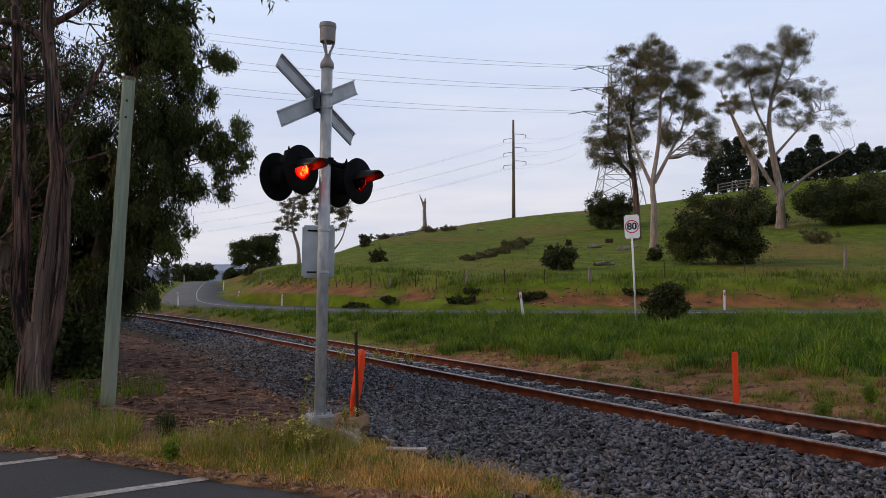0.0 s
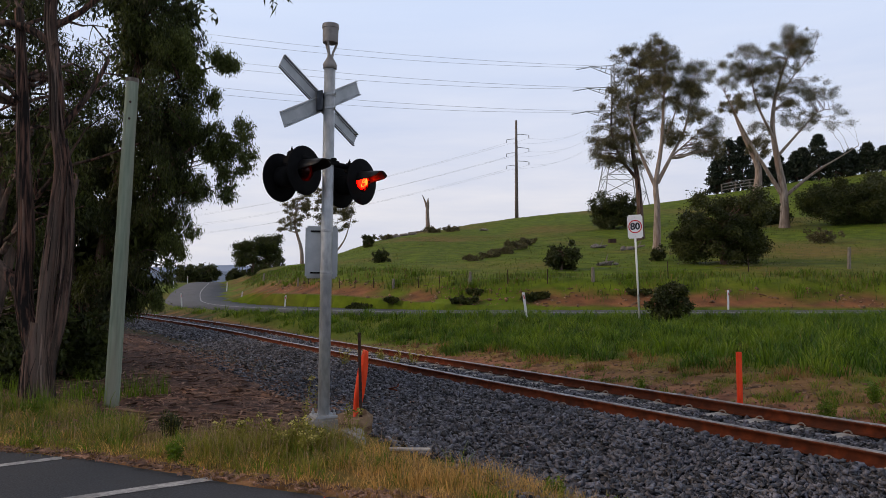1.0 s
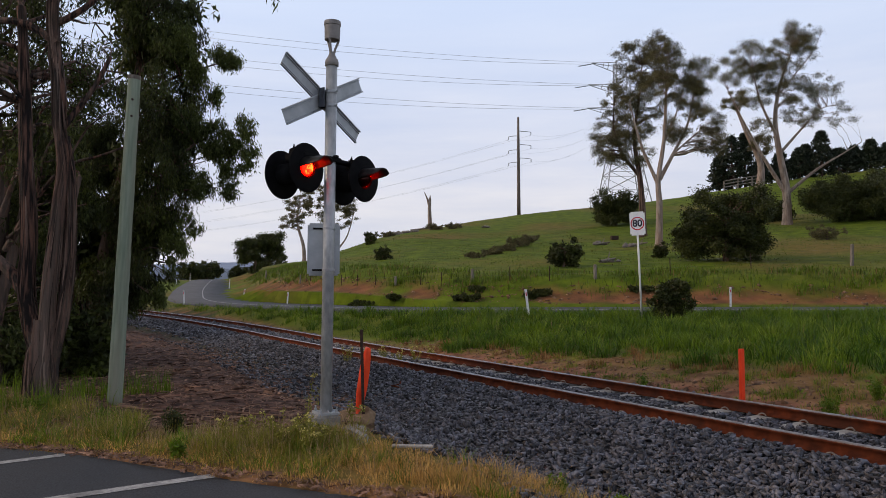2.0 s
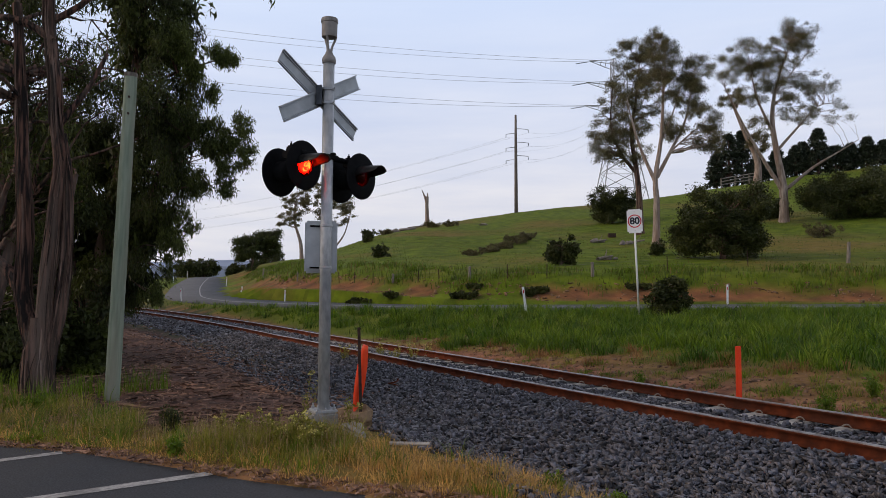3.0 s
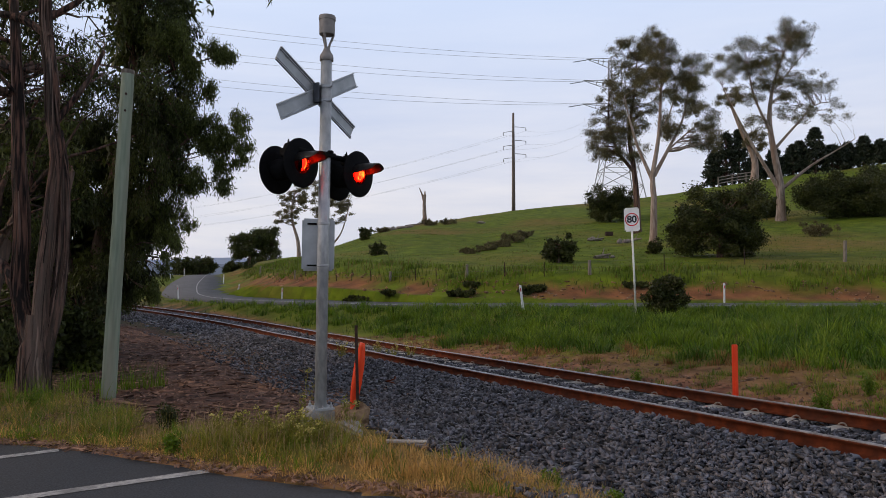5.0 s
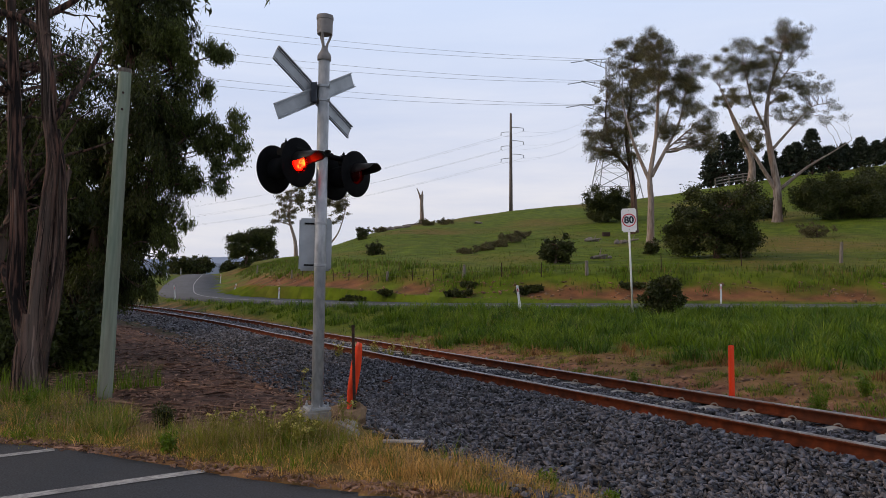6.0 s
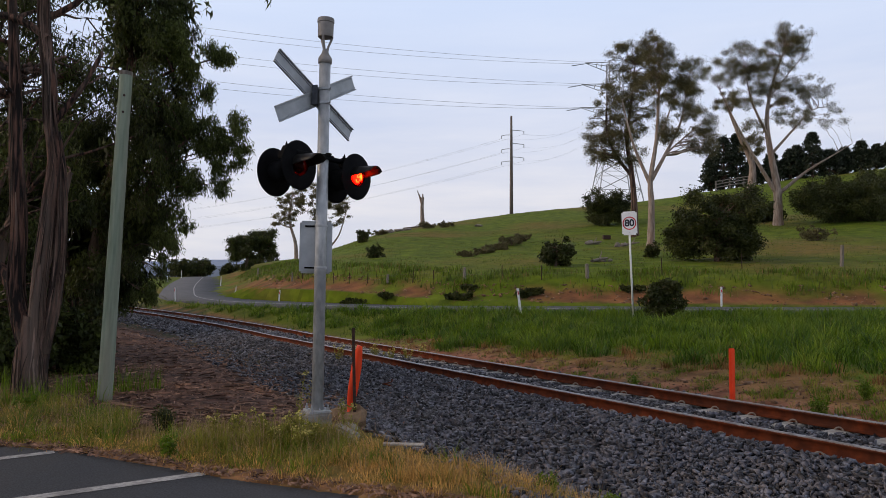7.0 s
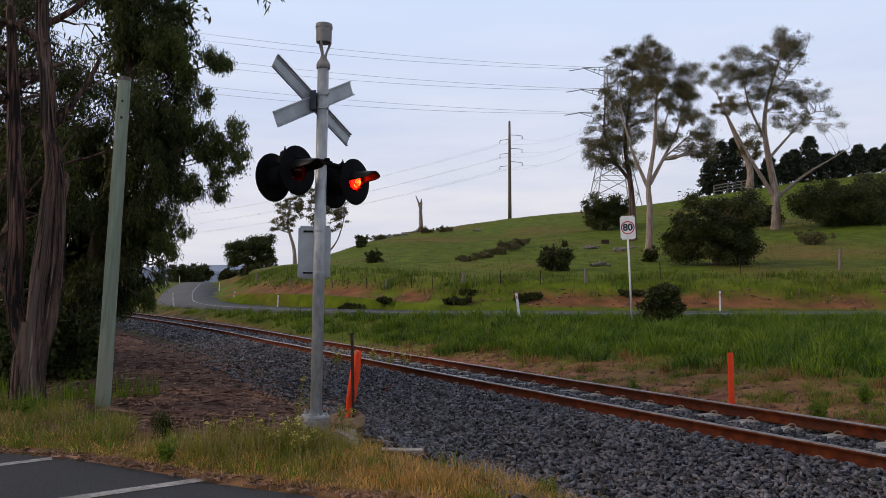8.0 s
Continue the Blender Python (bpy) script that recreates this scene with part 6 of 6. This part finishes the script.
def build_litter():
    rng = np.random.default_rng(78)
    x, y = rng.uniform(-20, 1.5, 70000), rng.uniform(7.2, 36, 70000)
    n = track_n(x, y)
    j = lumps(x, y, 2.3, 8) * 0.45
    m = smoothstep(-n + j, 1.6, 3.0) * smoothstep(-x + j, -0.2, 1.4) * smoothstep(y - 7.7 + j * 0.5, -0.3, 0.5) * np.clip(1.4 - y / 20, 0.25, 1)
    keep = rng.random(len(x)) < m
    x, y = x[keep], y[keep]
    v, q = strips_arrays(np.column_stack([x, y, land(x, y)]), 0.15, 0.020, rng)
    tagged(mesh_from("bark_litter", v, q, mat=M_BARKBIT), "reddish brown fallen bark and leaves on the ground", "leaf litter", kind="stuff")
    # scattered on stones, bare earth and the road's edge
    x, y = rng.uniform(-6, 9, 24000), rng.uniform(4.5, 22, 24000)
    ex = rng.uniform(-5.5, 2.5, 3600)
    x, y = np.concatenate([x, ex]), np.concatenate([y, edge_y(ex) + rng.normal(size=3600) * 0.10 + 0.10])
    bankside = (track_n(x, y) > 1.6) & (track_n(x, y) < 4.5)
    keep = (y > edge_y(x) - 0.05) & (((np.abs(y - edge_y(x) - 0.1) < 0.2) & (rng.random(len(x)) < 0.5)) | (rng.random(len(x)) < np.where(bankside, 0.55, 0.15)))
    x, y = x[keep], y[keep]
    v, q = strips_arrays(np.column_stack([x, y, land(x, y)]), 0.07, 0.012, rng, 0.012)
    tagged(mesh_from("leaf_scatter", v, q, mat=M_BARKBIT), "dry leaves and twigs scattered over stones and soil", "leaf litter", kind="stuff")
    # a few longer fallen sticks
    for k in range(16):
        x, y = rng.uniform(-6.5, -1.5), rng.uniform(8.6, 13)
        a, ln = rng.uniform(-0.6, 0.9), rng.uniform(0.5, 1.3)
        pts = [(x + t * ln * math.cos(a) + rng.normal() * 0.02, y + t * ln * math.sin(a) + rng.normal() * 0.02, 0.03) for t in (-0.5, -0.2, 0.1, 0.5)]
        pts = [(px, py, float(land(px, py)) + 0.03) for px, py, _ in pts]
        v, q = tube_arrays(np.array(pts), [0.013, 0.015, 0.012, 0.005], 5)
        tagged(mesh_from("fallen_stick", v, q, mat=M_BARKBIT, smooth=True), "thin reddish brown fallen stick", "stick", "fallen sticks")


def blades_arrays(pos, height, width, rng, lean=0.45):
    n = len(pos)
    a = rng.random(n) * 6.28
    side = np.column_stack([np.cos(a), np.sin(a), np.zeros(n)])
    b = rng.random(n) * 6.28
    bend = np.column_stack([np.cos(b), np.sin(b), np.zeros(n)]) * (height * lean * rng.random(n))[:, None]
    up = np.array([0, 0, 1.0]) * height[:, None]
    w = (width * (0.6 + 0.8 * rng.random(n)))[:, None]
    v = np.stack([pos - side * w / 2, pos + side * w / 2, pos + bend * 0.35 + up * 0.6 - side * w * 0.4, pos + bend * 0.35 + up * 0.6 + side * w * 0.4, pos + bend + up * 0.98], 1)
    i = np.arange(n) * 5
    q = np.stack([i, i + 1, i + 3, i + 2], 1)
    t = np.stack([i + 2, i + 3, i + 4], 1)
    return v.reshape(-1, 3), q, t


def grass(name, x, y, height, width, mat, label, rng, lean=0.45, category="grass"):
    pos = np.column_stack([x, y, land(x, y) - 0.01])
    v, q, t = blades_arrays(pos, height, width, rng, lean)
    return tagged(mesh_from(name, v, q, t, mat=mat), label, category, kind="stuff")


def build_grass():
    rng = np.random.default_rng(79)
    # verge between the near road and the railway
    x, y = rng.uniform(-9, 2.2, 260000), rng.uniform(4.5, 11, 260000)
    top = np.interp(x, [-9, -5.2, -4.2, -3.2, -2.3, -1.3, -0.6, 0.3, 1.0, 1.6, 2.2], [11.0, 9.6, 9.0, 7.7, 7.3, 7.4, 6.95, 6.7, 6.2, 5.4, 5.0])
    j = lumps(x, y, 1.1, 21)
    e = y - edge_y(x)
    m = smoothstep(e + j * 0.14, -0.04, 0.25) * (1 - smoothstep(y + j * 0.25, top - 0.35, top + 0.15))
    m = m * (0.35 + 0.65 * smoothstep(lumps(x, y, 0.6, 22) + 0.5, 0.0, 0.7)) * np.where((np.hypot(x - MAST[0], y - MAST[1]) < 0.1), 0, 1)
    keep = rng.random(len(x)) < m * 0.75
    x, y, e, j = x[keep], y[keep], e[keep], j[keep]
    green = smoothstep(e * 0.55 + lumps(x, y, 1.7, 23) * 0.7 + 0.22 - 0.50 * smoothstep(x, -2.2, 0.5) + 0.1 * rng.normal(size=len(x)), 0.15, 0.9)
    isg = rng.random(len(x)) < green * 0.85
    hh = (0.025 + 0.105 * rng.random(len(x)) ** 2) * (0.5 + 0.6 * np.clip(e, 0, 1.2)) * (1 + 0.4 * lumps(x, y, 0.9, 24))
    grass("green_verge_grass", x[isg], y[isg], hh[isg], 0.006, L_WEED, "yellow-green verge grass beside the road", rng, 1.1)
    grass("dry_verge_grass", x[~isg], y[~isg], hh[~isg], 0.0042, L_DRY, "dry straw-coloured verge grass", rng, 1.5)
    inner = np.flatnonzero((e > 0.22) & (rng.random(len(x)) < 0.022))
    straw = rng.random(len(inner)) < 0.12 + 0.68 * smoothstep(x[inner], -1.8, 0.0)
    tall = (0.10 + 0.15 * rng.random(len(inner))) * (0.55 + 0.5 * np.clip(e[inner], 0, 1.2))
    k = inner[straw]
    tussocks("straw_tufts", x[k], y[k], tall[straw] * 0.95, 30, 0.10, 0.0042, L_DRY, "soft dry straw tufts on the verge", rng)
    k = inner[~straw]
    half = rng.random(len(k)) < 0.42
    tussocks("verge_tufts", x[k][half], y[k][half], tall[~straw][half], 26, 0.10, 0.0055, L_WEED, "yellow-green tufts on the verge", rng)
    tussocks("green_tufts", x[k][~half], y[k][~half], tall[~straw][~half], 26, 0.10, 0.006, L_GRASS, "fresh green tufts on the verge", rng)
    k = np.flatnonzero((e > 0.35) & (rng.random(len(x)) < 0.075))
    grass("seed_stems", x[k], y[k], 0.13 + 0.20 * rng.random(len(k)), 0.0028, L_SEED, "fine reddish seeding stems on the verge", rng, 0.6)
    mx, my = rng.uniform(-2.5, -0.9, 520), rng.uniform(6.75, 7.5, 520)
    grass("oat_stems", mx, my, 0.16 + 0.26 * rng.random(520) ** 1.3, 0.0034, L_SEED, "pale seeding oat stems round the mast foot", rng, 0.5)
    tussocks("mast_tufts", mx[:120], my[:120], 0.14 + 0.16 * rng.random(120), 24, 0.09, 0.006, L_WEED, "leafy green tufts round the mast foot", rng)
    # a rough tussock belt under the trees
    x, y = rng.uniform(-8.5, -4.2, 9000), rng.uniform(8.6, 11.0, 9000)
    keep = rng.random(9000) < 0.7 * smoothstep(lumps(x, y, 1.2, 25) + 0.1, 0, 0.6)
    x, y = x[keep], y[keep]
    grass("shaded_grass", x, y, 0.12 + 0.35 * rng.random(len(x)) ** 2, 0.008, L_GRASS, "green grass under the gum trees", rng)
    # tall grass between the railway and the far road: a low sward, then tussocks of several greens
    x, y = rng.uniform(-24, 32, 420000), rng.uniform(7, 48, 420000)
    n = track_n(x, y)
    r, side, _ = road_rel(x, y)
    j = lumps(x, y, 3.0, 31)
    edge = np.interp(x, [-10, -4, 0, 3, 6, 14], [2.1, 2.5, 2.9, 3.4, 4.6, 6.0])
    off = n + j * 0.9 + lumps(x, y, 0.7, 37) * 0.5 - edge
    m = smoothstep(off, -0.1, 0.7) * (side < 0) * smoothstep(r, ROAD_HALF + 0.1, ROAD_HALF + 0.9)
    keep = rng.random(len(x)) < m * np.clip(1.25 - y / 60, 0.4, 1) * 0.42
    xx, yy = x[keep], y[keep]
    hh = (0.10 + 0.22 * rng.random(len(xx))) * (0.9 + 0.4 * lumps(xx, yy, 0.8, 38))
    grass("low_bank_grass", xx, yy, hh, 0.017, L_GRASS_DEEP, "dark green under-grass along the railway bank", rng, 1.1)
    at = np.flatnonzero(rng.random(len(x)) < m * 0.034 * np.clip(1.3 - y / 55, 0.35, 1))
    kind = rng.random(len(at)) + 0.25 * lumps(x[at], y[at], 2.5, 39)
    big = (0.30 + 0.34 * rng.random(len(at)) ** 1.5) * (0.9 + 0.35 * lumps(x[at], y[at], 1.6, 32)) * (0.55 + 0.45 * smoothstep(off[at], 0.0, 0.9))
    for lo, hi, mat, name, label in ((-9, 0.62, L_GRASS, "tall_grass", "tall lush green grass along the railway bank"), (0.62, 0.92, L_GRASS_DEEP, "deep_green_grass", "deep green tussocks along the railway bank"), (0.92, 9, L_GRASS_PALE, "pale_green_grass", "pale yellow-green tussocks along the railway bank")):
        k = at[(kind >= lo) & (kind < hi)]
        tussocks(name, x[k], y[k], big[(kind >= lo) & (kind < hi)], 32, 0.20, 0.018, mat, label, rng)
    pick = rng.random(len(xx)) < 0.003
    grass("seeding_grass", xx[pick], yy[pick], hh[pick] + 0.35, 0.006, L_SEED, "pale seeding grass stems in the bank", rng, 0.5)
    # brown dead tufts along the lower fringe, patchy tufts on the bare bank
    fringe = smoothstep(off, -0.5, -0.1) * (1 - smoothstep(off, 0.1, 0.5)) * smoothstep(lumps(x, y, 1.3, 42), 0.0, 0.4) * (y < 24)
    k = np.flatnonzero(rng.random(len(x)) < fringe * 0.10)
    tussocks("dead_tufts", x[k], y[k], 0.14 + 0.2 * rng.random(len(k)), 26, 0.10, 0.009, L_RUSTGRASS, "rusty brown dead tufts below the green grass", rng)
    m = smoothstep(n, 1.7, 2.2) * (1 - smoothstep(off, -0.2, 0.5)) * smoothstep(lumps(x, y, 0.9, 33) + 0.3 * smoothstep(x, 2, 6), 0.0, 0.5) * smoothstep(x, -1, 4) * (y < 26)
    k = np.flatnonzero(rng.random(len(x)) < m * 0.24)
    half = rng.random(len(k)) < 0.55
    tussocks("bank_tufts", x[k][half], y[k][half], 0.06 + 0.13 * rng.random(half.sum()), 16, 0.10, 0.009, L_GRASS, "sparse green tufts on the bare earth bank", rng)
    tussocks("yellow_bank_tufts", x[k][~half], y[k][~half], 0.06 + 0.13 * rng.random((~half).sum()), 16, 0.11, 0.008, L_WEED, "sparse yellowing tufts on the bare earth bank", rng)
    # rough growth on the cut bank and pasture behind the road
    x, y = rng.uniform(-30, 60, 420000), rng.uniform(32, 95, 420000)
    r, side, _ = road_rel(x, y)
    v = r - ROAD_HALF
    m = (side > 0) * smoothstep(v + lumps(x, y, 4, 34) * 1.0, 1.7, 3.2) * (0.25 + 0.75 * smoothstep(lumps(x, y, 5, 35), -0.1, 0.4)) * np.where(v < 7, 1.0, 0.28)
    keep = rng.random(len(x)) < m * 0.6
    x, y, v = x[keep], y[keep], v[keep]
    k = np.flatnonzero((v > 2.2) & (v < 7.0) & (rng.random(len(x)) < 0.05 * smoothstep(lumps(x, y, 3.0, 44) + 0.25, 0, 0.6)))
    tussocks("bank_top_grass", x[k], y[k], 0.25 + 0.35 * rng.random(len(k)), 22, 0.35, 0.03, L_GRASS, "rank green grass above the cut bank", rng)
    tall = np.where(v < 6.5, 0.30, 0.10)
    dry = rng.random(len(x)) < 0.12 + 0.25 * smoothstep(lumps(x, y, 9, 36), 0, 0.5)
    hh = tall * (0.4 + rng.random(len(x)))
    grass("pasture_grass", x[~dry], y[~dry], hh[~dry], 0.045, L_PASTURE, "green pasture grass on the hillside", rng)
    grass("dry_pasture_grass", x[dry], y[dry], hh[dry], 0.04, L_DRYPAST, "dry pasture grass on the hillside", rng)


def tussocks(name, x, y, height, per, spread, width, mat, label, rng):
    """Tufts of blades that bend outwards from each centre."""
    cx, cy, ch = np.repeat(x, per), np.repeat(y, per), np.repeat(height, per)
    n = len(cx)
    a = rng.random(n) * 6.28
    rad = np.sqrt(rng.random(n))
    out = np.column_stack([np.cos(a), np.sin(a), np.zeros(n)])
    px, py = cx + out[:, 0] * rad * spread, cy + out[:, 1] * rad * spread
    pos = np.column_stack([px, py, land(px, py) - 0.01])
    h = ch * (1.05 - 0.45 * rad * rng.random(n)) * (0.6 + 0.5 * rng.random(n))
    bend = out * (h * (0.2 + 1.1 * rad * rng.random(n)))[:, None]
    b = rng.random(n) * 3.14
    w = np.column_stack([np.cos(b), np.sin(b), np.zeros(n)]) * (width * (0.6 + 0.8 * rng.random(n)) / 2)[:, None]
    up = np.array([0, 0, 1.0]) * h[:, None]
    v = np.stack([pos - w, pos + w, pos + bend * 0.3 + up * 0.6 - w * 0.8, pos + bend * 0.3 + up * 0.6 + w * 0.8, pos + bend + up * 0.95], 1)
    i = np.arange(n) * 5
    tagged(mesh_from(name, v, np.stack([i, i + 1, i + 3, i + 2], 1), np.stack([i + 2, i + 3, i + 4], 1), mat=mat), label, "grass", kind="stuff")


def weed_clump(x, y, h, stems, seed, name, label, leaf, flowers=0.0):
    rng = np.random.default_rng(seed)
    z = float(land(x, y))
    t = thing(name, pose(x, y, z), label, "weed", "roadside weeds")
    items, pts = [], []
    for k in range(stems):
        a, s = rng.random() * 6.28, rng.random() ** 0.5 * h * 0.45
        hh = h * (0.55 + 0.5 * rng.random())
        p = np.array([(s * 0.4 * math.cos(a), s * 0.4 * math.sin(a), -0.02), (s * 0.7 * math.cos(a), s * 0.7 * math.sin(a), hh * 0.5), (s * math.cos(a), s * math.sin(a), hh)])
        items.append(tube_arrays(p, [0.004, 0.003, 0.0015], 4))
        pts += [p[1] * (1 - u) + p[2] * u for u in np.linspace(-0.6, 1, 7)]
    tagged(mesh_from("stalk", *merge_arrays(items), mat=L_WEED, parent=t), kind="stuff")
    pts = np.array(pts)
    v, q = leaves_arrays(pts, np.full(len(pts), 0.05), stems * 46, (0.045, 0.0075), rng, 0.1)
    mesh_from("foliage", v, q, mat=leaf, parent=t)
    if flowers:
        tips = pts[6::7]
        v, q = leaves_arrays(tips, np.full(len(tips), 0.035), int(stems * 14 * flowers), (0.022, 0.009), rng, 0.0)
        tagged(mesh_from("blossom", v, q, mat=L_FLOWER, parent=t), kind="stuff")


def build_weeds():
    for k, (x, y, h, s) in enumerate(((-1.42, 7.1, 0.30, 9), (-1.2, 6.98, 0.24, 7), (-1.75, 7.25, 0.34, 7), (-2.0, 7.2, 0.28, 6), (-1.3, 6.75, 0.24, 8), (-1.65, 7.9, 0.62, 3), (-1.0, 7.55, 0.4, 3), (-2.35, 7.4, 0.22, 6), (-1.62, 6.9, 0.2, 7))):
        weed_clump(x, y, h, s, 500 + k, "weed", "tall yellow-green flowering weed by the mast", L_WEED, 0.5)
    for k, (x, y, h, s) in enumerate(((-2.93, 7.62, 0.26, 22), (0.9, 6.05, 0.2, 8), (1.38, 5.8, 0.18, 14), (1.75, 5.6, 0.14, 9), (-2.5, 6.6, 0.16, 10), (-5.0, 8.6, 0.3, 12), (3.4, 12.6, 0.25, 12), (5.5, 10.3, 0.3, 14), (6.6, 11.0, 0.35, 14))):
        weed_clump(x, y, h, s, 540 + k, "weed", "small dark green leafy weed", L_BUSH if k == 0 else L_GRASS)
    for k in range(6):
        weed_clump(-2.5 + k * 0.42, 17.6 + 0.3 * (k % 3), 0.35, 6, 560 + k, "weed", "yellow flowering weed on the railway bank", L_WEED, 1.3)


L_PASTURE = leaf_material("pasture_grass_blades", (0.050, 0.080, 0.005), (0.122, 0.160, 0.012), 0.35, 0.2)
L_DRYPAST = leaf_material("dry_pasture_blades", (0.13, 0.10, 0.024), (0.21, 0.15, 0.045), 0.35, 0.2)
build_weeds()
build_grass()
build_litter()
build_ballast()


# ---- what moves: the lamp plates turn to and fro, so that the two lamps flash in turn ----
ON_NEAR = (0.0, 1.38, 2.74, 4.22, 5.68, 7.09)
ON_AWAY = (0.67, 2.08, 3.47, 4.92, 6.39, 7.79)


def motions():
    for which, el in elements:
        starts, ends = (ON_NEAR, ON_AWAY) if which == "near" else (ON_AWAY, ON_NEAR)
        keys = {}
        for t in starts:
            for dt, a in ((-0.1, 180), (-0.067, 120), (-0.034, 45), (0.0, 0)):
                keys[frame(max(0.0, t + dt))] = a
        for t in ends:
            for dt, a in ((0.0, 0), (0.067, 55), (0.10, 100), (0.134, 145), (0.167, 180)):
                if t > 0 or which == "away":
                    keys[frame(t + dt - (0.1 if t == 0 else 0.0))] = a
        if which == "near":
            keys = {k: v for k, v in keys.items() if k > 3}
            keys[1] = 0
        last = frame(8.0)
        keys = {k: v for k, v in keys.items() if 1 <= k <= last}
        order = sorted(keys)
        if order[-1] < last:
            keys[last] = keys[order[-1]]
        if 1 not in keys:
            keys[1] = keys[order[0]]
        walk(el, [((k - 1) / FPS, pose(0, 0, -0.018, 0, keys[k], 0)) for k in sorted(keys)])


motions()
